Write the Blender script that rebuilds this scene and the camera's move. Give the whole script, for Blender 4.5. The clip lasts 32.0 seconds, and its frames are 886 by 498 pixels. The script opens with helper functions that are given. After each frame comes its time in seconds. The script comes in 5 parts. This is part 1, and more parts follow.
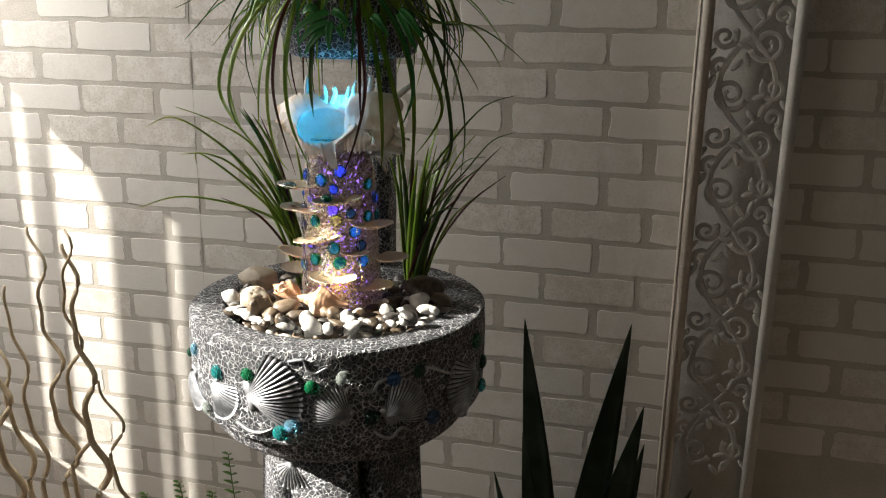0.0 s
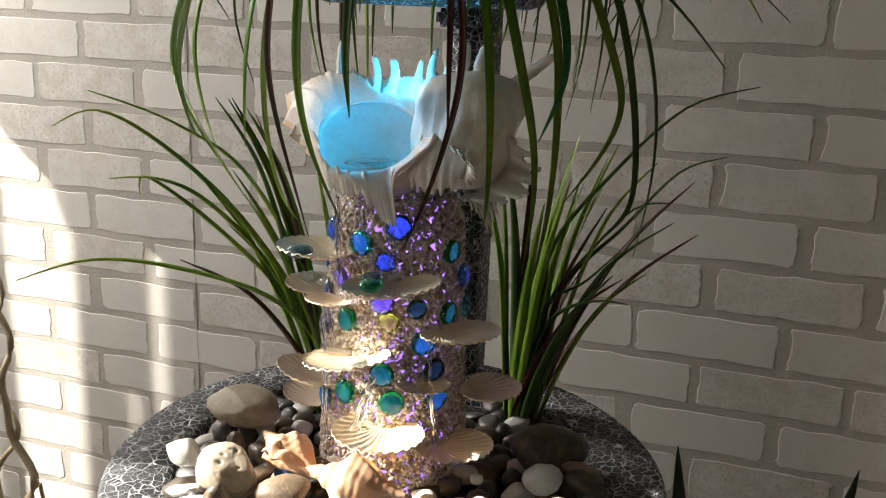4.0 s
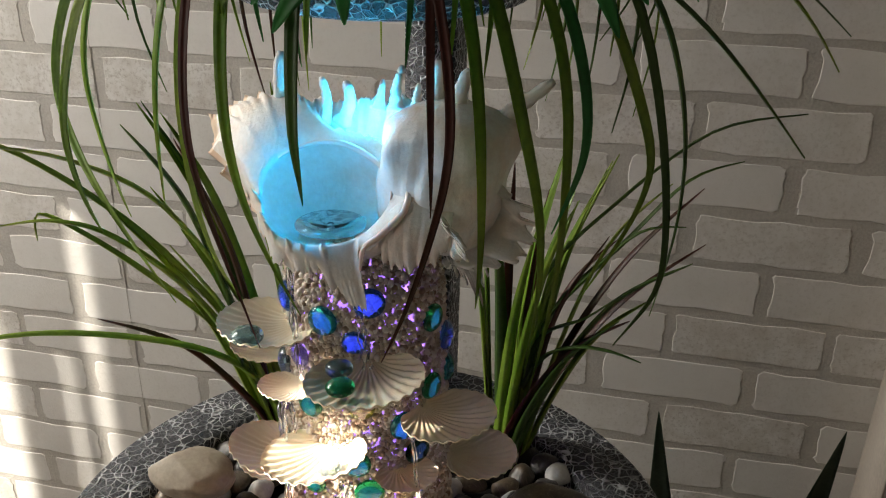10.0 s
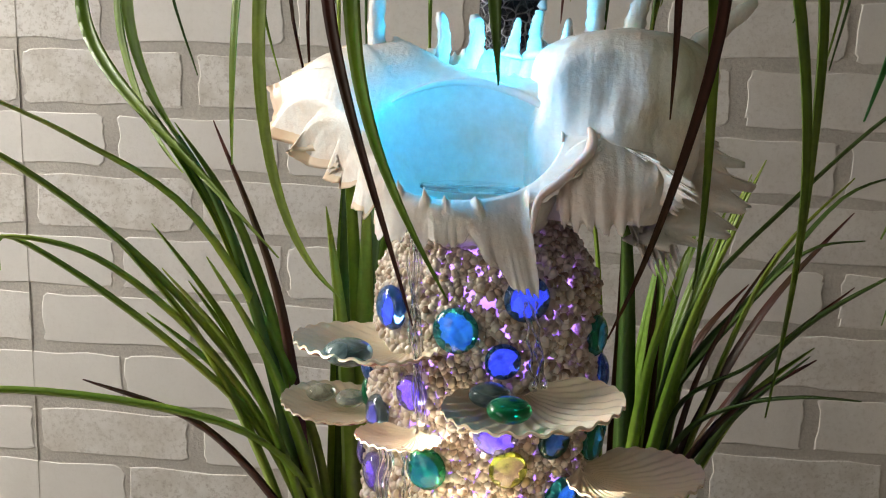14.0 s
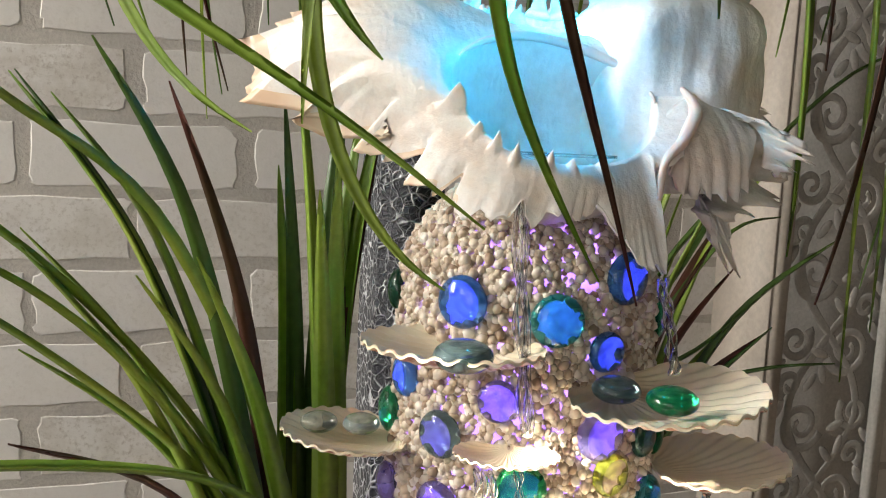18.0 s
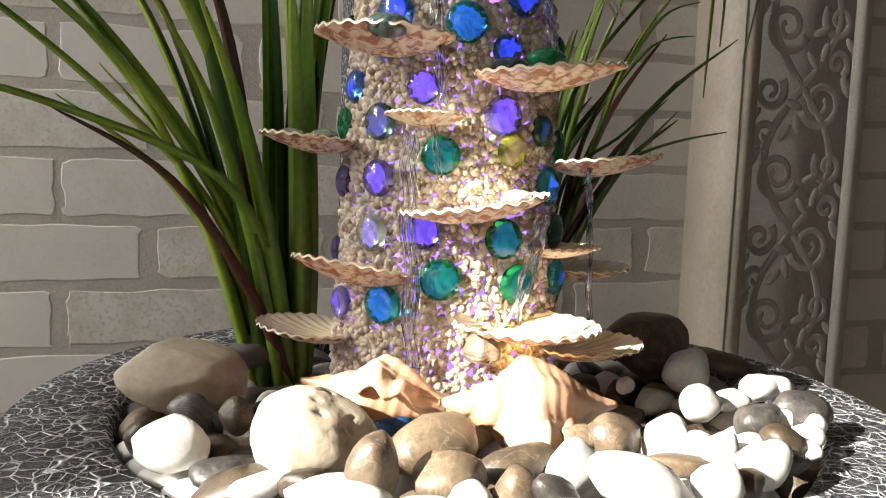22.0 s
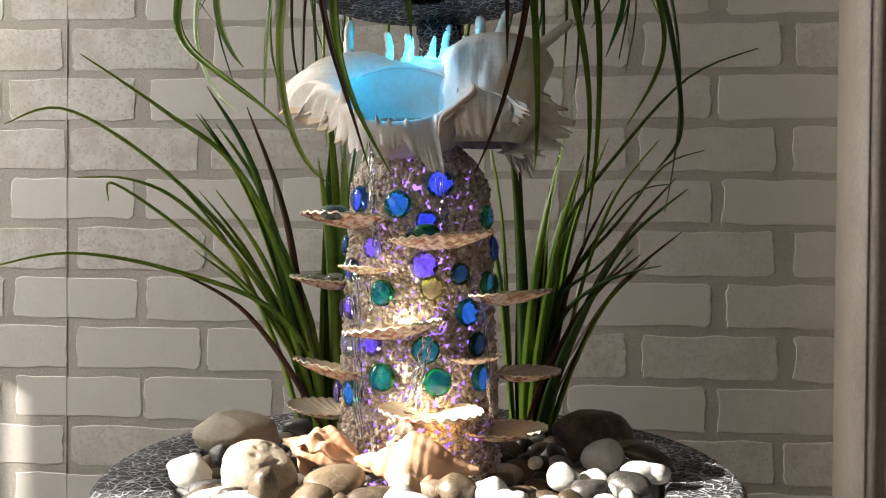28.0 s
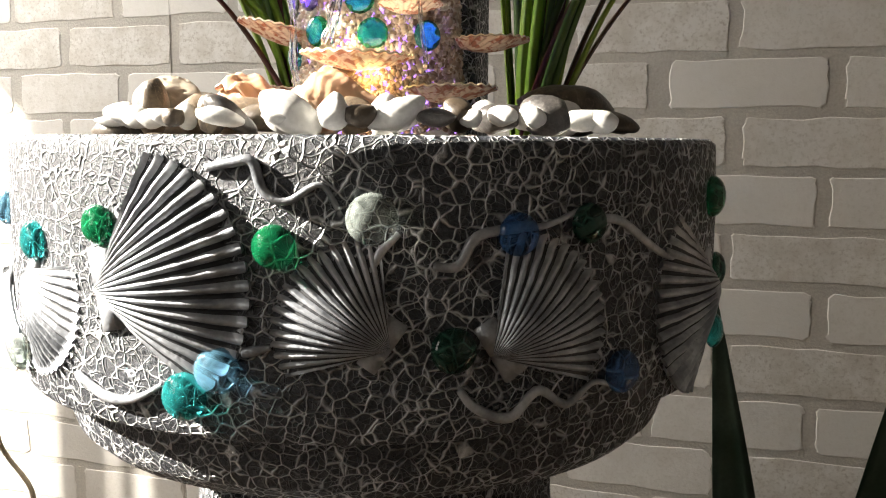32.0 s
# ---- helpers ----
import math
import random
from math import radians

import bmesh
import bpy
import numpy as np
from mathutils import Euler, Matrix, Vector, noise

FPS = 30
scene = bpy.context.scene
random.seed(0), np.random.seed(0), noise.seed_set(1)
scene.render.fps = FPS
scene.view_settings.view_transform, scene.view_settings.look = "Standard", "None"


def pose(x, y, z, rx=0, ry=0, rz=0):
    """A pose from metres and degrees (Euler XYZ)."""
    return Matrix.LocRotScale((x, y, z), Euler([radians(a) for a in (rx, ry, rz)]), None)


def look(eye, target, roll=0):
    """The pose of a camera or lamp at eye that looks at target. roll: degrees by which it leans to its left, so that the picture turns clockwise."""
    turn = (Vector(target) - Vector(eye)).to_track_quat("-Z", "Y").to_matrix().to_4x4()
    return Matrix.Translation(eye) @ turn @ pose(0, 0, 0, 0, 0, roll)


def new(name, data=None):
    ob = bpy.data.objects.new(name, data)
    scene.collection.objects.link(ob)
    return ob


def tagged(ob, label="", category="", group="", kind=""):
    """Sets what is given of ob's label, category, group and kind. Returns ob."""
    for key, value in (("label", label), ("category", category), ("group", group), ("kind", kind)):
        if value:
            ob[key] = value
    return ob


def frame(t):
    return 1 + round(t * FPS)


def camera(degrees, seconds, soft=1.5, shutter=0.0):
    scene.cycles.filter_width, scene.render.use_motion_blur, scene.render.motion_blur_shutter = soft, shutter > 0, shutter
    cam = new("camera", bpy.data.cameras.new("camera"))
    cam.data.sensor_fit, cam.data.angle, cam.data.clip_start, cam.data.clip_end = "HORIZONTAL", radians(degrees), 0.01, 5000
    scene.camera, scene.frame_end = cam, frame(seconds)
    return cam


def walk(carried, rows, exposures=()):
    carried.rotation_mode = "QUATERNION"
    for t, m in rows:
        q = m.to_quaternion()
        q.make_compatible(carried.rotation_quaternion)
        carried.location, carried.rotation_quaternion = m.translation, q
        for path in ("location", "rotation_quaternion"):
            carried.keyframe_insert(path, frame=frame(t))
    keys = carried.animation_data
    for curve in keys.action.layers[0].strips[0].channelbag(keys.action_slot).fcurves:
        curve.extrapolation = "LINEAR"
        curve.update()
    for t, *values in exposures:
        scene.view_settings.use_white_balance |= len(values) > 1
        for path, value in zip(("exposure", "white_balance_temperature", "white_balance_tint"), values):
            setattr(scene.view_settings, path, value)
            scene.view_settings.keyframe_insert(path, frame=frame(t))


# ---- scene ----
cam = camera(53.81, 32.0, 1.05)
PATH = [
    (0, (0.4908, -1.2822, 1.2469), (0.2566, -0.3465, 0.9830), 0.96),
    (0.5, (0.4703, -1.1828, 1.2390), (0.2027, -0.2562, 0.9748), 0.68),
    (1, (0.4038, -1.0823, 1.2236), (0.1274, -0.1582, 0.9598), 0.61),
    (1.5, (0.3354, -1.0047, 1.2220), (0.0602, -0.0804, 0.9576), 0.64),
    (2, (0.3022, -0.9430, 1.2171), (0.0394, -0.0149, 0.9532), 1.04),
    (2.5, (0.2832, -0.8998, 1.2110), (0.0294, 0.0317, 0.9502), 1.28),
    (4.5, (0.2349, -0.5974, 1.1642), (-0.0651, 0.3181, 0.8961), 2.70),
    (5, (0.2233, -0.5750, 1.1985), (-0.0850, 0.3362, 0.9251), 2.78),
    (5.5, (0.1983, -0.5783, 1.2335), (-0.0953, 0.3372, 0.9584), 1.67),
    (6, (0.1781, -0.5940, 1.2595), (-0.0910, 0.3270, 0.9776), 1.32),
    (6.5, (0.1682, -0.6119, 1.2755), (-0.0814, 0.3101, 0.9795), 1.31),
    (7, (0.1523, -0.6190, 1.2808), (-0.0778, 0.3016, 0.9652), 1.33),
    (7.5, (0.1360, -0.6223, 1.2829), (-0.0764, 0.2931, 0.9411), 1.24),
    (8, (0.1184, -0.6289, 1.2988), (-0.0724, 0.2793, 0.9264), 0.81),
    (8.5, (0.1069, -0.6411, 1.3106), (-0.0647, 0.2570, 0.9056), 0.50),
    (9, (0.1038, -0.6431, 1.3108), (-0.0515, 0.2496, 0.8877), 0.84),
    (9.5, (0.1285, -0.5764, 1.2987), (-0.0304, 0.3136, 0.8714), 0.99),
    (10, (0.1646, -0.5064, 1.2693), (-0.0280, 0.3785, 0.8451), 1.17),
    (10.5, (0.1620, -0.4581, 1.2371), (-0.0733, 0.4336, 0.8505), 0.65),
    (11, (0.1336, -0.4591, 1.2102), (-0.1003, 0.4508, 0.8675), 1.55),
    (11.5, (0.1161, -0.4509, 1.1793), (-0.1103, 0.4663, 0.8515), 1.74),
    (12, (0.0984, -0.4439, 1.1624), (-0.1132, 0.4922, 0.8814), 1.57),
    (12.5, (0.0856, -0.4386, 1.1359), (-0.1041, 0.5128, 0.8930), 1.59),
    (13, (0.0833, -0.4355, 1.1155), (-0.1087, 0.5256, 0.9169), 1.11),
    (13.5, (0.0534, -0.4255, 1.0994), (-0.1020, 0.5450, 0.9152), 1.50),
    (15.5, (-0.0524, -0.4044, 1.0870), (0.0184, 0.5810, 0.9321), 2.39),
    (16, (-0.0656, -0.3877, 1.0744), (-0.0004, 0.5989, 0.9246), 3.74),
    (16.5, (-0.1131, -0.3566, 1.0715), (0.0476, 0.6225, 0.9469), 4.66),
    (17, (-0.1424, -0.3450, 1.0714), (0.1390, 0.6070, 0.9511), 3.59),
    (17.5, (-0.1456, -0.3439, 1.0759), (0.1577, 0.6006, 0.9502), 3.54),
    (18, (-0.1538, -0.3407, 1.0605), (0.1634, 0.5983, 0.9276), 2.52),
    (18.5, (-0.1623, -0.3347, 1.0392), (0.1811, 0.5969, 0.9207), 1.95),
    (19, (-0.1662, -0.3416, 1.0232), (0.1848, 0.5893, 0.9217), 1.26),
    (19.5, (-0.1844, -0.3517, 1.0161), (0.1901, 0.5666, 0.8877), 0.59),
    (20, (-0.1926, -0.3730, 0.9990), (0.1888, 0.5441, 0.8831), 0.77),
    (20.5, (-0.1702, -0.4019, 0.9785), (0.1823, 0.5296, 0.8884), 1.55),
    (21, (-0.1511, -0.4246, 0.9542), (0.1720, 0.5183, 0.8729), 2.27),
    (21.5, (-0.1576, -0.4389, 0.9413), (0.1589, 0.5047, 0.8435), 2.15),
    (22, (-0.1465, -0.4632, 0.9336), (0.1484, 0.4850, 0.8155), 1.94),
    (22.5, (-0.1361, -0.4867, 0.9249), (0.1326, 0.4671, 0.7905), 1.89),
    (23, (-0.1260, -0.5031, 0.9194), (0.1124, 0.4581, 0.7804), 1.40),
    (23.5, (-0.0916, -0.5351, 0.9091), (0.1028, 0.4359, 0.7704), 0.53),
    (24, (-0.0622, -0.5634, 0.9090), (0.0755, 0.4182, 0.7767), 0.08),
    (24.5, (-0.0229, -0.5907, 0.9237), (0.0548, 0.3978, 0.7937), 0.04),
    (25, (0.0019, -0.6360, 0.9348), (0.0123, 0.3583, 0.8285), -0.24),
    (25.5, (0.0237, -0.6637, 0.9530), (0.0028, 0.3326, 0.8698), -0.13),
    (26, (0.0395, -0.6783, 0.9693), (-0.0124, 0.3189, 0.9151), 0.10),
    (26.5, (0.0632, -0.6915, 0.9800), (-0.0077, 0.3058, 0.9585), 0.10),
    (28.5, (0.0704, -0.6692, 0.9553), (-0.0033, 0.3280, 0.9413), 0.62),
    (29, (0.0836, -0.6464, 0.9228), (-0.0044, 0.3493, 0.8947), 0.68),
    (29.5, (0.1051, -0.6320, 0.8934), (-0.0102, 0.3608, 0.8606), 0.79),
    (30, (0.1368, -0.6003, 0.8659), (-0.0283, 0.3848, 0.8174), 0.74),
    (30.5, (0.1662, -0.5743, 0.8352), (-0.0405, 0.4015, 0.7632), 0.61),
    (31, (0.1983, -0.5515, 0.8115), (-0.0676, 0.4087, 0.7261), 0.31),
    (31.5, (0.2305, -0.5636, 0.7980), (-0.0666, 0.3858, 0.6962), 0.43),
    (32, (0.2458, -0.6077, 0.7918), (-0.0581, 0.3376, 0.6732), 0.33),
]

EXPOSURES = [(0, 1.88), (1, 1.87), (2, 1.97), (5, 1.95), (6, 2.0), (7, 1.78), (8, 1.97), (9, 2.15), (10, 2.05), (11, 2.25), (12, 2.48), (13, 2.4), (16, 2.55), (17, 2.3), (18, 2.45), (19, 2.4), (20, 2.52), (21, 2.6), (22, 2.05), (24, 1.72), (25, 1.82), (26, 1.93), (29, 1.98), (30, 2.02), (31, 2.05), (32, 2.68)]
walk(cam, [(t, look(eye, target, roll)) for t, eye, target, roll in PATH], EXPOSURES)
# ---- world, sun, window fill ----
WALL_Y, FLOOR_Z = 0.602, -0.32
SUN_AZ, SUN_EL = radians(17.0), radians(28.0)
world = bpy.data.worlds.new("world")
scene.world = world
world.use_nodes = True
wn = world.node_tree
sky = wn.nodes.new("ShaderNodeTexSky")
sky.sky_type, sky.sun_disc = "NISHITA", False
sky.sun_elevation, sky.sun_rotation = SUN_EL, radians(270) - SUN_AZ
wn.links.new(sky.outputs[0], wn.nodes["Background"].inputs[0])
wn.nodes["Background"].inputs[1].default_value = 0.05


def lamp(name, kind, m, energy, colour, **more):
    data = bpy.data.lights.new(name, kind)
    data.energy, data.color = energy, colour
    for key, value in more.items():
        setattr(data, key, value)
    ob = new(name, data)
    ob.matrix_world = m
    return ob


to_sun = Vector((-math.cos(SUN_AZ) * math.cos(SUN_EL), -math.sin(SUN_AZ) * math.cos(SUN_EL), math.sin(SUN_EL)))
lamp("sun", "SUN", look(to_sun * 20, (0, 0, 0)), 5.3, (1.0, 0.93, 0.82), angle=radians(0.5))
# Fill set inside the room, standing in for window daylight on the fountain's front.
lamp("window_light", "AREA", look((-1.55, -1.65, 1.35), (0.0, 0.0, 0.8)), 1.85, (1.0, 0.95, 0.87), shape="RECTANGLE", size=0.95, size_y=1.5)
# Added lamp before the curtain, for light through the cloth onto the left wall.
lamp("curtain_light", "AREA", look((-1.84, 0.16, 1.5), (-1.3, 0.60, 0.8)), 21.0, (1.0, 0.95, 0.88), shape="RECTANGLE", size=0.46, size_y=1.6)
# Lamp added in open air before the shell's mouth, standing in for its LED.
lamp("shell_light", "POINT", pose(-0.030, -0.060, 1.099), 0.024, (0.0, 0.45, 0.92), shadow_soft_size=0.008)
lamp("spine_light", "POINT", pose(0.004, -0.002, 1.108), 0.050, (0.03, 0.54, 0.95), shadow_soft_size=0.006)
lamp("foot_light", "POINT", pose(0.022, -0.070, 0.838), 0.012, (1.0, 0.62, 0.22), shadow_soft_size=0.012)


# ---- materials ----
def shader(name):
    m = bpy.data.materials.new(name)
    m.use_nodes = True
    return m, m.node_tree, m.node_tree.nodes["Principled BSDF"]


def link(nt, a, b):
    nt.links.new(a, b)


def node(nt, kind, **values):
    n = nt.nodes.new("ShaderNode" + kind)
    for key, value in values.items():
        if key in n.inputs:
            n.inputs[key].default_value = value
        else:
            setattr(n, key, value)
    return n


def mixed(nt, fac, a, b, blend="MIX"):
    n = nt.nodes.new("ShaderNodeMix")
    n.data_type, n.blend_type = "RGBA", blend
    for k, value in ((0, fac), (6, a), (7, b)):
        if isinstance(value, bpy.types.NodeSocket):
            nt.links.new(value, n.inputs[k])
        else:
            n.inputs[k].default_value = (*value[:3], 1.0) if k else value
    return n.outputs[2]


def ramp(nt, source, *stops):
    n = nt.nodes.new("ShaderNodeValToRGB")
    els = n.color_ramp.elements
    while len(els) < len(stops):
        els.new(0.5)
    for el, (p, c) in zip(els, stops):
        el.position = p
        el.color = (*c, 1.0) if isinstance(c, tuple) else (c, c, c, 1.0)
    nt.links.new(source, n.inputs[0])
    return n.outputs[0]


def place(nt):
    return nt.nodes.new("ShaderNodeTexCoord").outputs["Object"]


def noise_tex(nt, co, scale, detail=4.0, rough=0.55, distortion=0.0):
    n = node(nt, "TexNoise", Scale=scale, Detail=detail, Roughness=rough, Distortion=distortion)
    nt.links.new(co, n.inputs["Vector"])
    return n.outputs[0]


def bump(nt, bsdf, height, strength, distance=0.002):
    n = node(nt, "Bump", Strength=strength, Distance=distance)
    nt.links.new(height, n.inputs["Height"])
    nt.links.new(n.outputs[0], bsdf.inputs["Normal"])


def plain(name, colour, other=None, rough=0.5, metal=0.0, scale=40.0, fine=300.0, relief=0.25, depth=0.001, chance=0.0, **more):
    """A surface of two colours mixed by stains of one size, with a finer grain and relief, and a value that changes from piece to piece."""
    m, nt, b = shader(name)
    co = place(nt)
    other = other or tuple(c * 0.7 for c in colour)
    coarse = ramp(nt, noise_tex(nt, co, scale), (0.35, 0.0), (0.65, 1.0))
    col = mixed(nt, coarse, colour, other)
    grain = noise_tex(nt, co, fine, 3.0)
    col = mixed(nt, 0.35, col, ramp(nt, grain, (0.3, 0.45), (0.7, 1.0)), "MULTIPLY")
    if chance:
        info = nt.nodes.new("ShaderNodeObjectInfo")
        col = mixed(nt, 1.0, col, ramp(nt, info.outputs["Random"], (0.0, 1.0 - chance), (1.0, 1.0)), "MULTIPLY")
    link(nt, col, b.inputs["Base Color"])
    link(nt, ramp(nt, grain, (0.2, max(0.02, rough - 0.1)), (0.8, min(1.0, rough + 0.1))), b.inputs["Roughness"])
    b.inputs["Metallic"].default_value = metal
    if relief:
        bump(nt, b, grain, relief, depth)
    for key, value in more.items():
        b.inputs[key.replace("_", " ")].default_value = value
    return m


def glass(name, colour, rough=0.03, ior=1.48):
    m, nt, b = shader(name)
    co = place(nt)
    swirl = noise_tex(nt, co, 120.0, 2.0, 0.5, 1.5)
    link(nt, mixed(nt, ramp(nt, swirl, (0.42, 0.0), (0.66, 1.0)), colour, tuple(c * 0.35 for c in colour)), b.inputs["Base Color"])
    b.inputs["Roughness"].default_value, b.inputs["IOR"].default_value = rough, ior
    b.inputs["Transmission Weight"].default_value = 0.78
    return m


def brick_paint():
    m, nt, b = shader("white_brick")
    co = place(nt)
    info = nt.nodes.new("ShaderNodeObjectInfo")
    shift = node(nt, "VectorMath", operation="ADD")
    scaled = node(nt, "VectorMath", operation="SCALE")
    scaled.inputs[3].default_value = 37.0
    link(nt, info.outputs["Random"], scaled.inputs[0])
    link(nt, co, shift.inputs[0])
    link(nt, scaled.outputs[0], shift.inputs[1])
    at = shift.outputs[0]
    stain = ramp(nt, noise_tex(nt, at, 26.0, 6.0, 0.65), (0.42, 0.0), (0.62, 1.0))
    speck = ramp(nt, noise_tex(nt, at, 190.0, 5.0, 0.7), (0.5, 0.0), (0.68, 1.0))
    worn = ramp(nt, info.outputs["Random"], (0.3, 0.12), (0.55, 0.35), (0.85, 0.95))
    amount = node(nt, "Math", operation="MULTIPLY")
    link(nt, stain, amount.inputs[0])
    link(nt, worn, amount.inputs[1])
    col = mixed(nt, amount.outputs[0], (0.63, 0.61, 0.575), (0.51, 0.48, 0.43))
    amount2 = node(nt, "Math", operation="MULTIPLY")
    link(nt, speck, amount2.inputs[0])
    link(nt, worn, amount2.inputs[1])
    col = mixed(nt, amount2.outputs[0], col, (0.40, 0.365, 0.315))
    link(nt, col, b.inputs["Base Color"])
    b.inputs["Roughness"].default_value = 0.75
    bump(nt, b, noise_tex(nt, at, 150.0, 5.0, 0.65), 0.25, 0.002)
    return m


def crackle_paint(name="crackled_silver_black"):
    m, nt, b = shader(name)
    co = place(nt)
    warp = node(nt, "TexNoise", Scale=60.0, Detail=2.0)
    link(nt, co, warp.inputs["Vector"])
    moved = node(nt, "VectorMath", operation="MULTIPLY_ADD")
    moved.inputs[1].default_value = (0.009, 0.009, 0.009)
    link(nt, warp.outputs["Color"], moved.inputs[0])
    link(nt, co, moved.inputs[2])
    v = node(nt, "TexVoronoi", Scale=124.0, feature="DISTANCE_TO_EDGE")
    link(nt, moved.outputs[0], v.inputs["Vector"])
    v2 = node(nt, "TexVoronoi", Scale=235.0, feature="DISTANCE_TO_EDGE")
    link(nt, moved.outputs[0], v2.inputs["Vector"])
    thick = node(nt, "Math", operation="DIVIDE")
    link(nt, v.outputs[0], thick.inputs[0])
    link(nt, ramp(nt, noise_tex(nt, co, 120.0, 3.0, 0.6), (0.3, 0.45), (0.7, 1.5)), thick.inputs[1])
    ridge = ramp(nt, thick.outputs[0], (0.0, 1.0), (0.034, 0.85), (0.085, 0.0))
    ridge2 = ramp(nt, v2.outputs[0], (0.0, 0.6), (0.08, 0.0))
    patch = ramp(nt, noise_tex(nt, co, 38.0, 3.0), (0.36, 0.0), (0.56, 1.0))
    keep = node(nt, "Math", operation="MULTIPLY")
    link(nt, ridge2, keep.inputs[0])
    link(nt, patch, keep.inputs[1])
    top = node(nt, "Math", operation="MAXIMUM")
    link(nt, ridge, top.inputs[0])
    link(nt, keep.outputs[0], top.inputs[1])
    grain = noise_tex(nt, co, 420.0, 4.0, 0.7)
    height = node(nt, "Math", operation="MULTIPLY_ADD")
    height.inputs[1].default_value = 0.35
    link(nt, grain, height.inputs[0])
    link(nt, top.outputs[0], height.inputs[2])
    brushed = node(nt, "Math", operation="MULTIPLY")
    link(nt, top.outputs[0], brushed.inputs[0])
    link(nt, ramp(nt, noise_tex(nt, co, 70.0, 4.0), (0.32, 0.2), (0.58, 1.0)), brushed.inputs[1])
    dark = mixed(nt, ramp(nt, grain, (0.42, 0.0), (0.7, 1.0)), (0.015, 0.017, 0.023), (0.062, 0.068, 0.081))
    link(nt, mixed(nt, brushed.outputs[0], dark, (0.88, 0.90, 0.94)), b.inputs["Base Color"])
    link(nt, ramp(nt, brushed.outputs[0], (0.0, 0.52), (1.0, 0.40)), b.inputs["Roughness"])
    link(nt, ramp(nt, brushed.outputs[0], (0.0, 0.0), (1.0, 0.2)), b.inputs["Metallic"])
    b.inputs["Specular IOR Level"].default_value = 0.5
    bump(nt, b, height.outputs[0], 1.0, 0.0042)
    return m


def leaf_paint(name, base, tip, rough=0.35):
    """Leaf green that turns to another colour in patches, with fine ribs along the blade."""
    m, nt, b = shader(name)
    co = place(nt)
    patch = ramp(nt, noise_tex(nt, co, 9.0, 2.0), (0.4, 0.0), (0.68, 1.0))
    col = mixed(nt, patch, base, tip)
    fine = noise_tex(nt, co, 240.0, 2.0)
    col = mixed(nt, 0.4, col, ramp(nt, fine, (0.3, 0.5), (0.7, 1.0)), "MULTIPLY")
    link(nt, col, b.inputs["Base Color"])
    b.inputs["Roughness"].default_value = rough
    bump(nt, b, fine, 0.15, 0.0006)
    through_leaf = nt.nodes.new("ShaderNodeBsdfTranslucent")
    link(nt, col, through_leaf.inputs["Color"])
    both = nt.nodes.new("ShaderNodeMixShader")
    both.inputs[0].default_value = 0.3
    link(nt, b.outputs[0], both.inputs[1])
    link(nt, through_leaf.outputs[0], both.inputs[2])
    link(nt, both.outputs[0], nt.nodes["Material Output"].inputs["Surface"])
    return m


def shell_inside(name, pale, warm):
    m, nt, b = shader(name)
    co = place(nt)
    col = mixed(nt, ramp(nt, noise_tex(nt, co, 30.0, 4.0), (0.35, 0.0), (0.7, 1.0)), pale, warm)
    link(nt, col, b.inputs["Base Color"])
    b.inputs["Roughness"].default_value = 0.3
    b.inputs["Subsurface Weight"].default_value = 0.25
    b.inputs["Subsurface Radius"].default_value = (0.01, 0.006, 0.004)
    bump(nt, b, noise_tex(nt, co, 320.0, 3.0), 0.2, 0.0008)
    return m


def shell_outside():
    m, nt, b = shader("ribbed_shell_back")
    co = place(nt)
    blotch = ramp(nt, noise_tex(nt, co, 130.0, 3.0, 0.6, 0.6), (0.46, 0.0), (0.58, 1.0))
    link(nt, mixed(nt, blotch, (0.78, 0.66, 0.54), (0.42, 0.16, 0.09)), b.inputs["Base Color"])
    b.inputs["Roughness"].default_value = 0.45
    bump(nt, b, noise_tex(nt, co, 300.0, 3.0), 0.3, 0.001)
    return m


def glow(name, colour, strength):
    m, nt, b = shader(name)
    co = place(nt)
    link(nt, mixed(nt, ramp(nt, noise_tex(nt, co, 55.0, 3.0), (0.35, 0.0), (0.65, 1.0)), colour, tuple(c * 0.35 for c in colour)), b.inputs["Emission Color"])
    b.inputs["Emission Strength"].default_value = strength
    b.inputs["Base Color"].default_value = (*colour, 1.0)
    return m


BRICK = brick_paint()
MORTAR = plain("mortar", (0.50, 0.47, 0.42), (0.43, 0.405, 0.365), 0.9, scale=14.0, fine=260.0, relief=0.5, depth=0.002)
PLASTER = plain("plaster_wall", (0.44, 0.415, 0.38), (0.38, 0.36, 0.33), 0.9, scale=3.0, fine=200.0)
RELIEF = plain("carved_plaster", (0.51, 0.495, 0.465), (0.44, 0.425, 0.395), 0.7, scale=18.0, fine=240.0, relief=0.4)
LATH = plain("pale_wood_trim", (0.49, 0.44, 0.38), (0.41, 0.36, 0.305), 0.55, scale=8.0, fine=150.0, relief=0.2)
FLOOR = plain("floor_boards", (0.23, 0.16, 0.10), (0.16, 0.11, 0.07), 0.45, scale=6.0, fine=90.0)
CRACKLE = crackle_paint()
SILVER = plain("brushed_silver_shell", (0.56, 0.58, 0.62), (0.24, 0.255, 0.28), 0.38, 0.5, scale=60.0, fine=500.0, relief=0.35)
BLACK = plain("black_paint", (0.018, 0.019, 0.022), (0.045, 0.046, 0.05), 0.5, scale=90.0, fine=500.0, relief=0.4)
GREEN_GLASS, TEAL_GLASS = glass("green_glass", (0.02, 0.42, 0.16)), glass("teal_glass", (0.05, 0.55, 0.55))
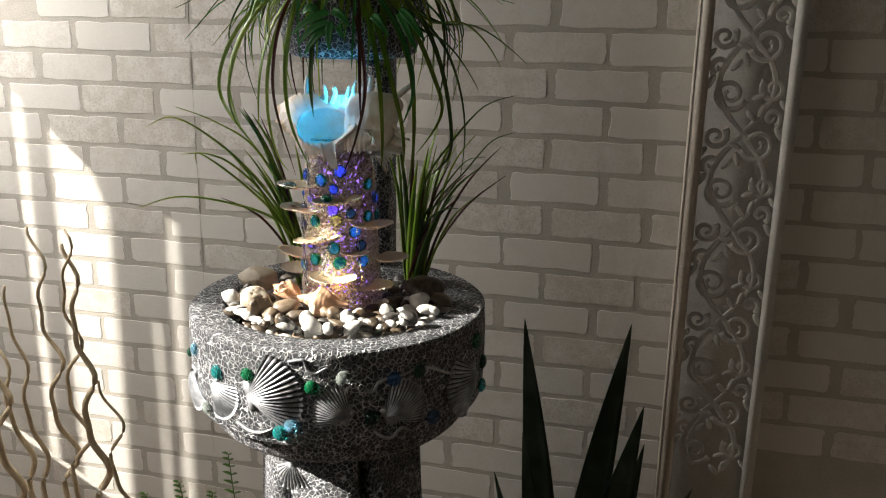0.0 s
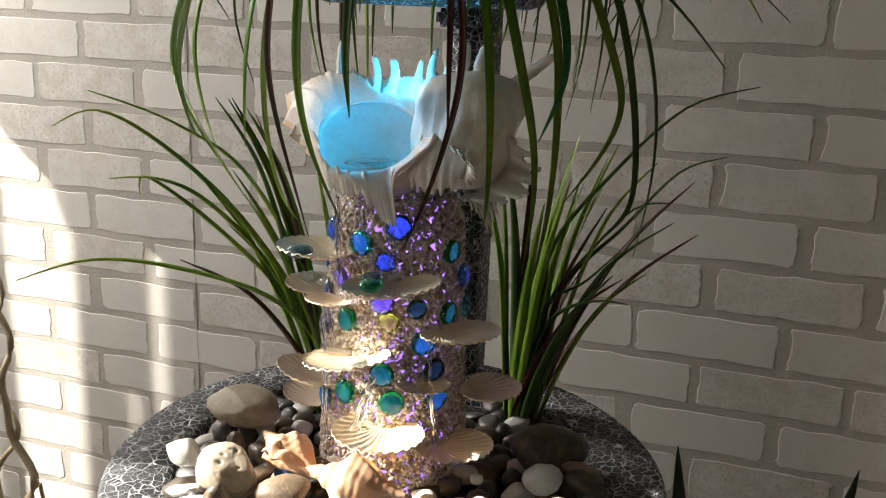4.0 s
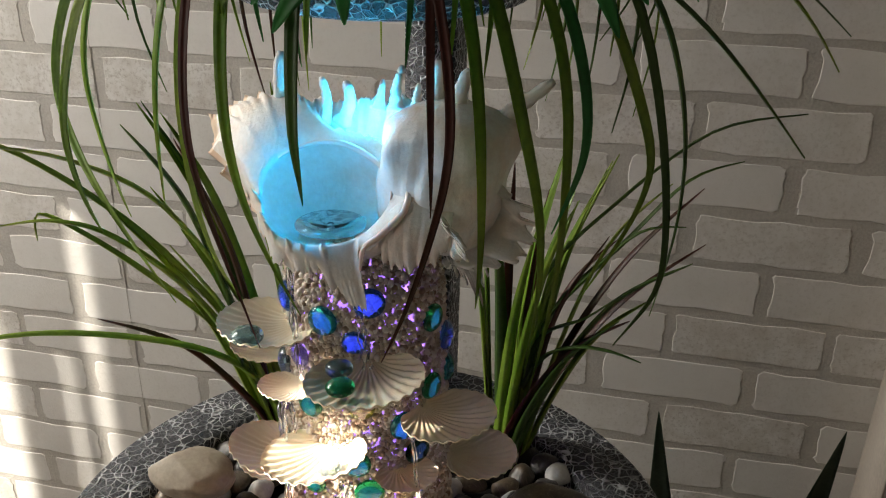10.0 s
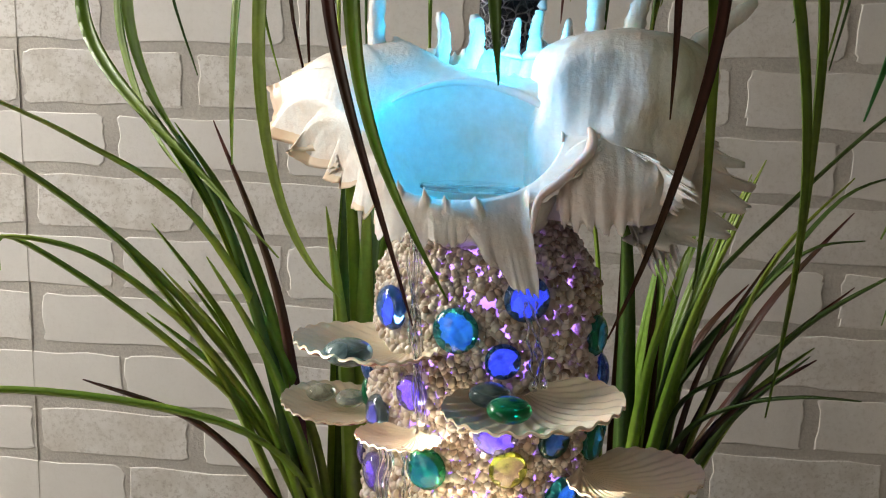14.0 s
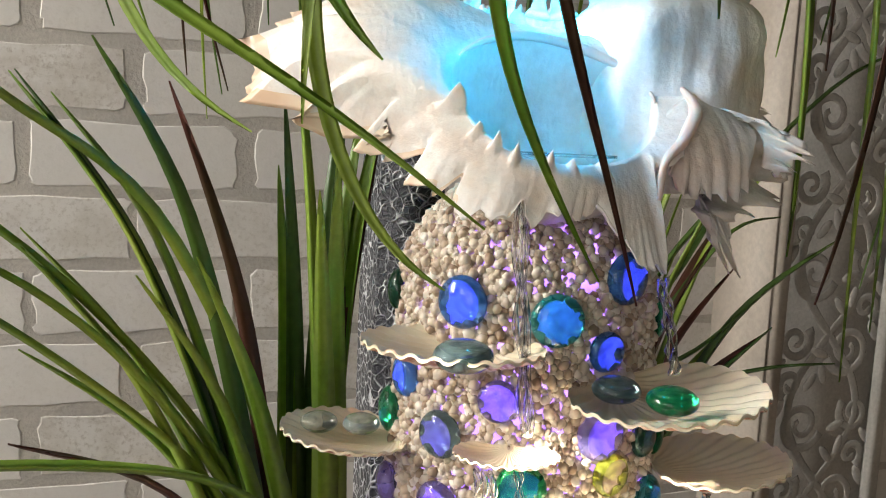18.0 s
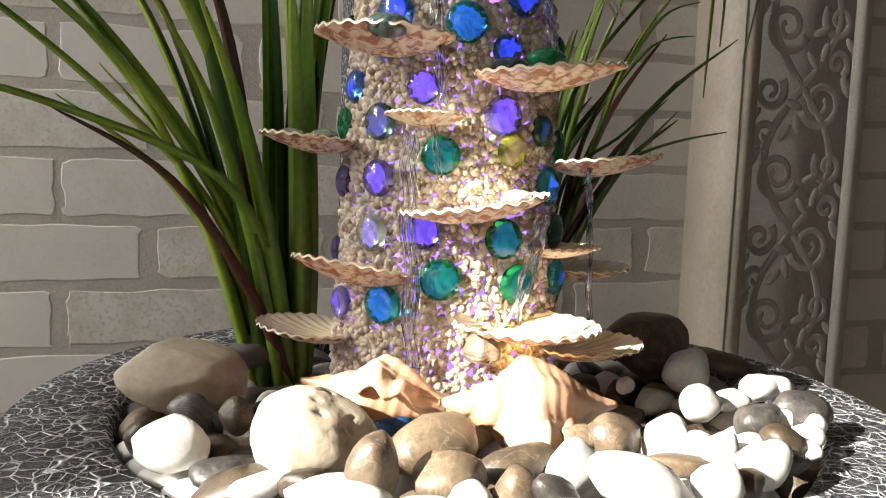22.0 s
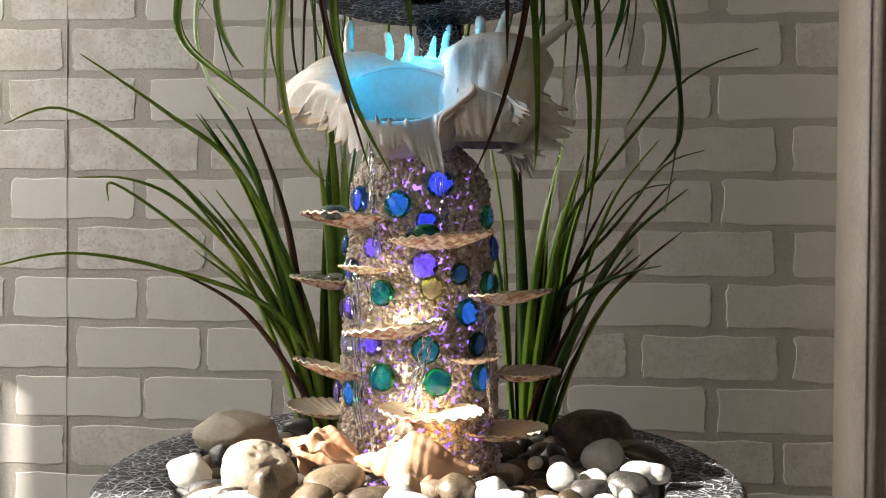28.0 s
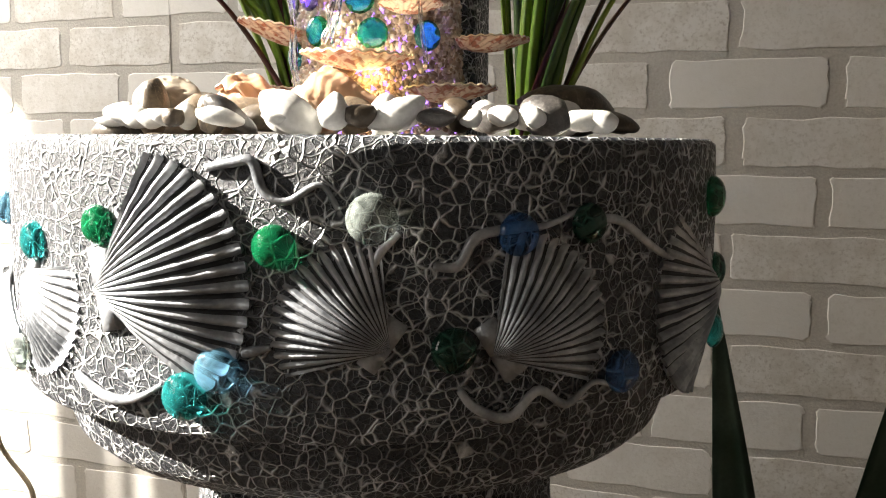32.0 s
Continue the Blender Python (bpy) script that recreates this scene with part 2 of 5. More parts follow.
BLUE_GLASS, CLEAR_GLASS = glass("blue_glass", (0.10, 0.32, 0.85)), glass("clear_glass", (0.80, 0.90, 0.84))
SMOKE_GLASS, DARK_GLASS = glass("smoky_glass", (0.22, 0.34, 0.36)), glass("dark_green_glass", (0.03, 0.16, 0.10))
SKY_GLASS, YELLOW_GLASS = glass("sky_blue_glass", (0.30, 0.68, 0.95)), glass("yellow_streaked_glass", (0.55, 0.60, 0.08))
VIOLET_GLASS = glass("violet_glass", (0.40, 0.34, 0.86))
WATER = glass("water", (0.95, 0.98, 1.0), 0.01, 1.33)
WATER.node_tree.nodes["Principled BSDF"].inputs["Transmission Weight"].default_value = 1.0
WHITE_STONE = plain("white_pebble", (0.71, 0.70, 0.67), (0.61, 0.60, 0.57), 0.5, scale=30.0, fine=350.0, relief=0.15, chance=0.12)
def river_stone(name, pale, dark, vein, rough=0.36):
    """Water-worn stone: cloudy bands, thin veins and specks, each stone of its own tone."""
    m, nt, b = shader(name)
    co = place(nt)
    info = nt.nodes.new("ShaderNodeObjectInfo")
    shift = node(nt, "VectorMath", operation="ADD")
    scaled = node(nt, "VectorMath", operation="SCALE")
    scaled.inputs[3].default_value = 9.0
    link(nt, info.outputs["Random"], scaled.inputs[0])
    link(nt, co, shift.inputs[0])
    link(nt, scaled.outputs[0], shift.inputs[1])
    at = shift.outputs[0]
    cloud = ramp(nt, noise_tex(nt, at, 55.0, 5.0, 0.6, 0.8), (0.38, 0.0), (0.64, 1.0))
    col = mixed(nt, cloud, pale, dark)
    band = noise_tex(nt, at, 26.0, 3.0, 0.5, 3.0)
    line = ramp(nt, band, (0.485, 0.0), (0.497, 0.35), (0.51, 0.0))
    col = mixed(nt, line, col, vein)
    speck = noise_tex(nt, at, 520.0, 3.0, 0.6)
    col = mixed(nt, 0.5, col, ramp(nt, speck, (0.3, 0.4), (0.65, 1.0)), "MULTIPLY")
    col = mixed(nt, 1.0, col, ramp(nt, info.outputs["Random"], (0.0, 0.35), (0.6, 0.8), (1.0, 1.25)), "MULTIPLY")
    link(nt, col, b.inputs["Base Color"])
    link(nt, ramp(nt, speck, (0.2, rough - 0.1), (0.8, rough + 0.14)), b.inputs["Roughness"])
    bump(nt, b, noise_tex(nt, at, 240.0, 6.0, 0.7), 0.4, 0.0012)
    return m


BROWN_STONE = river_stone("brown_river_stone", (0.165, 0.122, 0.08), (0.06, 0.046, 0.033), (0.40, 0.32, 0.22))
GREY_STONE = river_stone("dark_grey_river_stone", (0.12, 0.108, 0.098), (0.04, 0.037, 0.036), (0.26, 0.25, 0.23))
CREAM_STONE = plain("cream_stone", (0.50, 0.44, 0.35), (0.36, 0.30, 0.225), 0.58, scale=30.0, fine=300.0, relief=0.4, depth=0.001)
TAN_STONE = river_stone("tan_stone", (0.27, 0.20, 0.13), (0.14, 0.10, 0.065), (0.55, 0.46, 0.34), 0.42)
def gravel_paint():
    m, nt, b = shader("sand_gravel")
    geo = nt.nodes.new("ShaderNodeNewGeometry")
    col = ramp(nt, geo.outputs["Random Per Island"], (0.0, (0.34, 0.24, 0.165)), (0.3, (0.58, 0.48, 0.37)), (0.75, (0.70, 0.62, 0.52)), (1.0, (0.84, 0.79, 0.72)))
    link(nt, col, b.inputs["Base Color"])
    b.inputs["Roughness"].default_value = 0.38
    b.inputs["Transmission Weight"].default_value = 0.06
    b.inputs["Subsurface Weight"].default_value = 0.65
    b.inputs["Subsurface Radius"].default_value = (0.005, 0.0045, 0.005)
    return m


GRAVEL = gravel_paint()
SHELL_IN = shell_inside("cream_shell", (0.80, 0.73, 0.58), (0.74, 0.62, 0.43))
SHELL_OUT = shell_outside()
PEACH = shell_inside("peach_shell", (0.62, 0.36, 0.22), (0.72, 0.50, 0.35))
def conch_paint():
    """Chalky white shell with warm patches, fine growth ridges and pits."""
    m, nt, b = shader("white_conch")
    co = place(nt)
    warm = ramp(nt, noise_tex(nt, co, 42.0, 5.0, 0.6), (0.42, 0.0), (0.72, 1.0))
    col = mixed(nt, warm, (0.88, 0.86, 0.83), (0.84, 0.71, 0.62))
    fine = noise_tex(nt, co, 260.0, 5.0, 0.65)
    col = mixed(nt, 0.2, col, ramp(nt, fine, (0.3, 0.55), (0.6, 1.0)), "MULTIPLY")
    link(nt, col, b.inputs["Base Color"])
    b.inputs["Roughness"].default_value = 0.48
    b.inputs["Subsurface Weight"].default_value = 0.5
    b.inputs["Subsurface Radius"].default_value = (0.010, 0.009, 0.008)
    ridge = node(nt, "TexWave", Scale=95.0, Distortion=7.0, Detail=3.0)
    link(nt, co, ridge.inputs["Vector"])
    height = node(nt, "Math", operation="MULTIPLY_ADD")
    height.inputs[1].default_value = 0.10
    link(nt, ridge.outputs[1], height.inputs[0])
    link(nt, fine, height.inputs[2])
    bump(nt, b, height.outputs[0], 0.45, 0.0012)
    return m


CONCH = conch_paint()
CONCH_TAN = shell_inside("tan_conch_edge", (0.82, 0.70, 0.56), (0.72, 0.52, 0.36))
CONCH_PINK = shell_inside("pink_conch_lip", (0.84, 0.72, 0.66), (0.82, 0.60, 0.52))
GRASS = leaf_paint("grass_green", (0.20, 0.36, 0.034), (0.42, 0.52, 0.075))
GRASS_DARK = leaf_paint("grass_dark", (0.07, 0.15, 0.028), (0.14, 0.24, 0.04))
GRASS_RED = leaf_paint("grass_reddish", (0.13, 0.038, 0.028), (0.07, 0.06, 0.018))
PALM = leaf_paint("palm_green", (0.05, 0.27, 0.06), (0.10, 0.36, 0.09))
SNAKE = leaf_paint("snake_plant_green", (0.030, 0.062, 0.038), (0.085, 0.125, 0.090), 0.4)
FERN = leaf_paint("fern_green", (0.05, 0.13, 0.02), (0.10, 0.20, 0.04))
WILLOW = plain("pale_willow_bark", (0.66, 0.54, 0.37), (0.50, 0.39, 0.25), 0.6, scale=30.0, fine=220.0, relief=0.4)
LED_TUBE = glow("lit_tube", (0.34, 0.18, 0.92), 0.85)
SOIL = plain("dark_soil", (0.03, 0.024, 0.018), (0.015, 0.012, 0.01), 0.95, scale=60.0, fine=300.0, relief=0.7)
CURTAIN = plain("curtain_cloth", (0.55, 0.52, 0.47), None, 0.9, scale=20.0, fine=400.0)


# ---- building blocks ----
def finish(bm, material, smooth=True):
    me = bpy.data.meshes.new("mesh")
    bm.normal_update()
    bm.to_mesh(me)
    bm.free()
    for m in material if isinstance(material, (list, tuple)) else [material]:
        me.materials.append(m)
    if smooth:
        me.shade_smooth()
    return me


def thing(name, label, category, group="", m=None, kind=""):
    ob = new(name)
    if m is not None:
        ob.matrix_world = m
    ob.empty_display_size = 0.02
    return tagged(ob, label, category, group, kind)


def part(name, bm, material, parent=None, label="", m=None, smooth=True):
    me = bm if isinstance(bm, bpy.types.Mesh) else finish(bm, material, smooth)
    ob = new(name, me)
    if parent is not None:
        ob.parent = parent
    if m is not None:
        ob.matrix_basis = m
    if label:
        tagged(ob, label)
    return ob


def solid(name, bm, material, label, category, group="", kind="", m=None, smooth=True):
    """A thing that is one mesh."""
    ob = part(name, bm, material, None, "", m, smooth)
    return tagged(ob, label, category, group, kind)


def grid_faces(bm, rows, closed=False, slot=0):
    for a, b in zip(rows, rows[1:]):
        n = len(a)
        for i in range(n if closed else n - 1):
            j = (i + 1) % n
            f = bm.faces.new((a[i], a[j], b[j], b[i]))
            f.material_index = slot


def box(bm, x0, y0, z0, x1, y1, z1, bevel=0.0):
    made = bmesh.ops.create_cube(bm, size=1.0)["verts"]
    bmesh.ops.scale(bm, vec=(x1 - x0, y1 - y0, z1 - z0), verts=made)
    bmesh.ops.translate(bm, vec=((x0 + x1) / 2, (y0 + y1) / 2, (z0 + z1) / 2), verts=made)
    if bevel:
        edges = list({e for v in made for e in v.link_edges})
        bmesh.ops.bevel(bm, geom=edges, offset=bevel, segments=2, affect="EDGES")
    return bm


def lathe(bm, profile, steps=96, centre=(0, 0), wobble=0.0):
    """A turned form: profile rows of radius and height."""
    rows = []
    for r, z in profile:
        row = []
        for k in range(steps):
            a = 2 * math.pi * k / steps
            w = 1 + wobble * noise.noise(Vector((math.cos(a) * 2, math.sin(a) * 2, z * 9)))
            row.append(bm.verts.new((centre[0] + r * w * math.cos(a), centre[1] + r * w * math.sin(a), z)))
        rows.append(row)
    grid_faces(bm, rows[::-1], True)
    return bm


def tube(bm, points, radii, sides=8, flat=1.0):
    """A round bar along points; radii may change along it."""
    rows, up = [], Vector((0.13, 0.31, 0.94)).normalized()
    pts = [Vector(p) for p in points]
    for i, p in enumerate(pts):
        t = (pts[min(i + 1, len(pts) - 1)] - pts[max(i - 1, 0)]).normalized()
        s = t.cross(up).normalized() if abs(t.dot(up)) < 0.98 else t.cross(Vector((1, 0, 0))).normalized()
        u = s.cross(t)
        r = radii[i] if isinstance(radii, (list, tuple)) else radii
        rows.append([bm.verts.new(p + r * (math.cos(a) * s + flat * math.sin(a) * u)) for a in (2 * math.pi * k / sides for k in range(sides))])
    grid_faces(bm, rows, True)
    for row, turn in ((rows[0], -1), (rows[-1], 1)):
        try:
            bm.faces.new(row[::turn])
        except ValueError:
            pass
    return bm


def curve_points(keys, n):
    """Points along a smooth curve through keys."""
    keys = [Vector(k) for k in keys]
    out = []
    for k in range(n):
        u = k / (n - 1) * (len(keys) - 1)
        i = min(int(u), len(keys) - 2)
        f = u - i
        p0, p1, p2, p3 = keys[max(i - 1, 0)], keys[i], keys[i + 1], keys[min(i + 2, len(keys) - 1)]
        out.append(0.5 * (2 * p1 + (p2 - p0) * f + (2 * p0 - 5 * p1 + 4 * p2 - p3) * f * f + (3 * p1 - p0 - 3 * p2 + p3) * f ** 3))
    return out

# ---- the setting ----
COURSE, PITCH, JOINT_X, JOINT_Z = 0.0753, 0.2126, -0.596, 0.684


def wall_box(name, box_at, material, label):
    return solid(name, box(bmesh.new(), *box_at), material, label, "wall", kind="structure", smooth=False)


wall_back = wall_box("wall_back", (-2.0, WALL_Y + 0.0022, FLOOR_Z, 2.1, WALL_Y + 0.15, 3.2), MORTAR, "pale brick-patterned wall with grey-beige mortar joints")
wall_box("wall_right", (1.95, -2.4, FLOOR_Z, 2.1, WALL_Y, 3.2), PLASTER, "plain pale plaster wall closing the room")
wall_box("wall_front", (-2.0, -2.55, FLOOR_Z, 2.1, -2.4, 3.2), PLASTER, "plain pale plaster wall closing the room")
solid("floor", box(bmesh.new(), -2.0, -2.4, FLOOR_Z - 0.1, 2.1, WALL_Y, FLOOR_Z), FLOOR, "plain brown boarded floor", "floor", kind="structure", smooth=False)
solid("ceiling", box(bmesh.new(), -2.0, -2.4, 3.2, 2.1, WALL_Y, 3.3), PLASTER, "plain pale ceiling", "ceiling", kind="structure", smooth=False)
# the window wall: solid pieces round its openings
wl = bmesh.new()
box(wl, -2.0, -2.4, FLOOR_Z, -1.9, WALL_Y, 0.45)
box(wl, -2.0, -2.4, 2.95, -1.9, WALL_Y, 3.2)
box(wl, -2.0, -2.4, 0.45, -1.9, -1.75, 2.95)
solid("wall_left", wl, PLASTER, "pale plaster wall with a wide window opening", "wall", kind="structure", smooth=False)

# unseen curtain panels in the window wall, placed so their gaps cut sun stripes
curtain = thing("curtain", "unseen cream curtain panels with gaps that shape the sun", "curtain", m=pose(-1.87, 0, 2.94))
SLOPE = math.tan(SUN_AZ)


def hung(x):
    """Where along the window the sun's ray passes that meets the back wall at x."""
    return WALL_Y - (x + 1.87) * SLOPE


EDGE = -0.052 - 1.87 * SLOPE
for y0, y1 in ((EDGE, hung(-0.667)), (hung(-0.703), hung(-0.738)), (hung(-0.758), hung(-0.860)), (hung(-1.022), hung(-1.083)), (hung(-1.122), 0.595)):
    bm = bmesh.new()
    n = max(3, int((y1 - y0) / 0.02))
    rows = [[bm.verts.new((0.008 * math.sin(k * 1.9) + dx, y0 + (y1 - y0) * k / n, z)) for k in range(n + 1)] for dx, z in ((0, 0), (0, -2.49), (0.006, -2.49), (0.006, 0))]
    grid_faces(bm, rows + rows[:1])
    part("curtain_panel", bm, CURTAIN, curtain)
# an unseen pelmet: its lower edge steps down to shape the stripes' tops
bm, rows = bmesh.new(), []
for dx, top in ((-0.012, 1), (-0.012, 0), (-0.004, 0), (-0.004, 1)):
    rows.append([bm.verts.new((dx, hung(x), 0.0 if top else low)) for x, low in ((-0.58, -1.54), (-0.70, -1.54), (-0.701, -1.85), (-0.78, -1.85), (-0.83, -1.63), (-0.865, -1.61), (-0.89, -1.55), (-0.993, -1.515), (-1.02, -1.48), (-1.84, -1.475))])
grid_faces(bm, rows + rows[:1])
part("pelmet", bm, CURTAIN, curtain, "unseen cloth pelmet that shapes the tops of the sun stripes", smooth=False)
# unseen panels added beside and below the opening, to keep sun off the floor
part("side_curtain", box(bmesh.new(), -0.010, -1.76, -2.49, 0.0, -1.20, -0.93), CURTAIN, curtain)
part("lower_curtain", box(bmesh.new(), -0.010, -1.20, -2.49, 0.0, EDGE, -1.52), CURTAIN, curtain)

# unseen valance, added to keep the sun off the fountain's upper part
part("valance", box(bmesh.new(), -0.014, -1.76, -0.94, -0.006, 0.235, 0.0), CURTAIN, curtain, "unseen valance that keeps the sun off the upper fountain")

# carved plaster panel on the wall
PX0, PX1, PD = 0.538, 0.735, 0.105
panel = thing("wall_pilaster", "pale plaster pilaster with a carved panel of scrolling vines", "wall pilaster", m=pose(0, WALL_Y, FLOOR_Z))
UP, FACE = -FLOOR_Z, -PD + 0.008
core = part("core", box(bmesh.new(), PX0 + 0.004, FACE, 0, PX1 - 0.004, 0.004, 2.45), RELIEF, panel)
part("side_board", box(bmesh.new(), PX0, -PD, 0, PX0 + 0.004, 0.004, 2.45), LATH, panel, "pale side board of the pilaster")
for x0, x1, face in ((PX0 + 0.004, PX0 + 0.028, LATH), (PX1 - 0.024, PX1, RELIEF)):
    part("edge_strip", box(bmesh.new(), x0, -PD, 0, x1, FACE, 2.45, 0.002), face, panel, "pale plain edge strip")


def pressed(bm):
    """Low relief: flattens a carved form towards the panel's face."""
    for v in bm.verts:
        v.co.y = FACE + (v.co.y - FACE) * 0.17
    return bm


def scroll(cx, cz, r, turn, hand=1, turns=1.6):
    pts = []
    for k in range(30):
        f = k / 29
        a = radians(turn) + hand * f * turns * 2 * math.pi
        rr = r * (1 - 0.82 * f)
        pts.append((cx + rr * math.cos(a), FACE, cz + rr * math.sin(a)))
    part("scroll", pressed(tube(bmesh.new(), pts, [0.0066 * (1 - 0.45 * k / 29) for k in range(30)], 8, 1.0)), RELIEF, core)


def leaf_relief(cx, cz, length, turn):
    bm = bmesh.new()
    bmesh.ops.create_uvsphere(bm, u_segments=10, v_segments=6, radius=1.0)
    bmesh.ops.scale(bm, verts=bm.verts, vec=(length, 0.0024, length * 0.40))
    bmesh.ops.rotate(bm, verts=bm.verts, cent=(0, 0, 0), matrix=Matrix.Rotation(radians(turn), 3, "Y"))
    bmesh.ops.translate(bm, verts=bm.verts, vec=(cx, FACE, cz))
    part("leaf", bm, RELIEF, core)


PC = (PX0 + PX1) / 2 + 0.002
LOOP = 0.19
for hand in (-1, 1):
    keys = [(PC + hand * 0.052 * math.sin(k * math.pi / 4 + 0.6), FACE, UP + 0.30 + LOOP / 4 * k) for k in range(32)]
    part("vine_stem", pressed(tube(bmesh.new(), curve_points(keys, 220), 0.0058, 8)), RELIEF, core)
for k in range(15):
    z, side = UP + 0.34 + LOOP / 2 * k, (1 if k % 2 else -1)
    scroll(PC + side * 0.030, z, 0.033, 200 if side > 0 else -20, side)
    scroll(PC - side * 0.050, z + 0.012, 0.024, 40 if side > 0 else 140, -side, 1.4)
    scroll(PC + side * 0.052, z + 0.052, 0.018, -60 if side > 0 else 240, side, 1.2)
    for a in (20, 75, 130):
        leaf_relief(PC - side * 0.018 + 0.014 * math.cos(a), z - 0.022 + 0.02 * math.sin(a), 0.015, a * side)
    leaf_relief(PC + side * 0.068, z + 0.022, 0.017, 60 * side)
    leaf_relief(PC - side * 0.072, z - 0.020, 0.015, -50 * side)

# ---- fountain ----
RIM_Z, BX, BY, BR, BI = 0.795, 0.005, -0.023, 0.235, 0.180
fountain = thing("fountain", "dark crackle-finished fountain with silver highlights, scallop shells and glass gems", "fountain", m=pose(0, 0, FLOOR_Z))
HOME = Matrix.Translation((0, 0, -FLOOR_Z))


def fpart(name, bm, material, label="", parent=None, m=None, smooth=True):
    """A part of the fountain, built in the room's own coordinates."""
    return part(name, bm, material, parent or fountain, label, (HOME if parent is None else Matrix()) @ (m or Matrix()), smooth)


bowl = bmesh.new()
lathe(bowl, [(0.05, 0.745), (BI - 0.006, 0.75), (BI - 0.002, 0.775), (BI, RIM_Z - 0.004), (BI + 0.003, RIM_Z), (BR - 0.004, RIM_Z + 0.001), (BR - 0.0005, RIM_Z - 0.002), (BR, RIM_Z - 0.008), (BR + 0.001, 0.75),
             (BR + 0.0005, 0.71), (BR, 0.686), (BR - 0.0008, 0.672), (BR - 0.0022, 0.660), (BR - 0.0040, 0.6525), (BR - 0.0048, 0.6505), (BR - 0.0056, 0.6497), (BR - 0.0070, 0.6490), (BR - 0.0080, 0.6488), (BR - 0.0240, 0.6482), (BR - 0.0250, 0.6480), (BR - 0.0258, 0.6470), (BR - 0.0260, 0.6455), (BR - 0.0272, 0.630), (BR - 0.0320, 0.616), (BR - 0.042, 0.6065), (BR - 0.058, 0.6020), (BR - 0.085, 0.6005), (0.12, 0.600), (0.03, 0.599)], 160, (BX, BY), 0.004)
fpart("bowl", bowl, CRACKLE, "round dark bowl with a crackled silver-brushed surface")
fpart("bowl_lining", lathe(bmesh.new(), [(0.02, 0.767), (BI - 0.004, 0.768), (BI - 0.003, 0.762), (0.02, 0.761)], 64, (BX, BY)), SOIL, "dark wet bottom of the bowl")
pedestal = fpart("pedestal", lathe(bmesh.new(), [(0.13, 0.612), (0.10, 0.602), (0.092, 0.58), (0.095, 0.2), (0.12, -0.2), (0.13, FLOOR_Z)], 72, (BX, BY), 0.012), CRACKLE, "dark pedestal core with the same crackled finish")
for k in range(6):
    a = radians(k * 60 - 83)
    out, side = Vector((math.cos(a), math.sin(a), 0)), Vector((-math.sin(a), math.cos(a), 0))
    bm, rows = bmesh.new(), []
    for f in (0, 0.2, 0.45, 0.7, 1.0):
        z, r, w = 0.608 - 0.925 * f, 0.118 + 0.028 * f + 0.05 * f * f, 0.052 + 0.012 * f
        row = [Vector((BX, BY, z)) + out * rr + side * ww for rr, ww in ((r * 0.75, -w), (r * 0.97, -w), (r + 0.004, -w * 0.8), (r + 0.006, 0), (r + 0.004, w * 0.8), (r * 0.97, w), (r * 0.75, w))]
        rows.append([bm.verts.new(p) for p in row])
    grid_faces(bm, rows[::-1], True)
    bm.faces.new(rows[0])
    fpart("pedestal_leg", bm, CRACKLE, "flared pedestal leg with a crackled silver-brushed face", pedestal)


def scallop(bm, size, ribs=13, spread=66.0, dome=0.2, thick=0.035, ears=True, slots=(0, 0), groove=None, deep=0.055, rounded=False):
    """A scallop valve: hinge at the origin, fan along +x, outside up, of length size. groove: the slot of the faces between the ribs."""
    nu, nv = ribs * 6 + 1, 12
    layers = []
    for layer in range(2):
        rows = []
        for j in range(nv):
            v = 0.03 + 0.97 * j / (nv - 1)
            row = []
            for i in range(nu):
                u = 2 * i / (nu - 1) - 1
                a = radians(spread) * u
                wave = math.cos(math.pi * ribs * (u + 1))
                wave = math.copysign(abs(wave) ** 0.7, wave)
                reach = size * v * (math.cos(a) ** 0.62 if rounded else 1 - 0.13 * abs(u) ** 2.5) * (1 + (0.003 if rounded else 0.014) * wave * v)
                z = dome * size * (math.sin(math.pi * min(1, 0.1 + 0.85 * v) ** 0.8) * (1 - 0.75 * u * u)) + deep * size * wave * v * (1 - 0.45 * abs(u)) + 0.004 * size * math.sin(v * 40)
                row.append(bm.verts.new((reach * math.cos(a), reach * math.sin(a), z - layer * thick * size)))
            rows.append(row)
        layers.append(rows)
        grid_faces(bm, rows if layer else rows[::-1], False, slots[layer])
        if groove is not None and not layer:
            bm.faces.ensure_lookup_table()
            for n, f in enumerate(bm.faces):
                if n % (nu - 1) % 6 in (2, 3):
                    f.material_index = groove
    top, low = layers
    rim = lambda rows: rows[-1] + [r[-1] for r in rows[-2::-1]] + rows[0][-2::-1] + [r[0] for r in rows[1:]]  # noqa: E731
    grid_faces(bm, [rim(top), rim(low)])
    if ears:
        for side in (-1, 1):
            box(bm, -0.01 * size, min(0, side) * 0.24 * size, -0.02 * size, 0.17 * size, max(0, side) * 0.24 * size, 0.035 * size, 0.006 * size)
    return bm


def on_bowl(angle, z, lift=0.0, r=None):
    """The pose on the bowl's side at an angle (degrees, 0 is the front, positive to the right): x along the side, y up, z outward."""
    a = radians(angle - 90)
    r = (r or BR) + lift
    out = Vector((math.cos(a), math.sin(a), 0))
    side = Vector((-math.sin(a), math.cos(a), 0))
    m = Matrix((side, Vector((0, 0, 1)), out)).transposed().to_4x4()
    m.translation = Vector((BX, BY, z)) + out * r
    return m


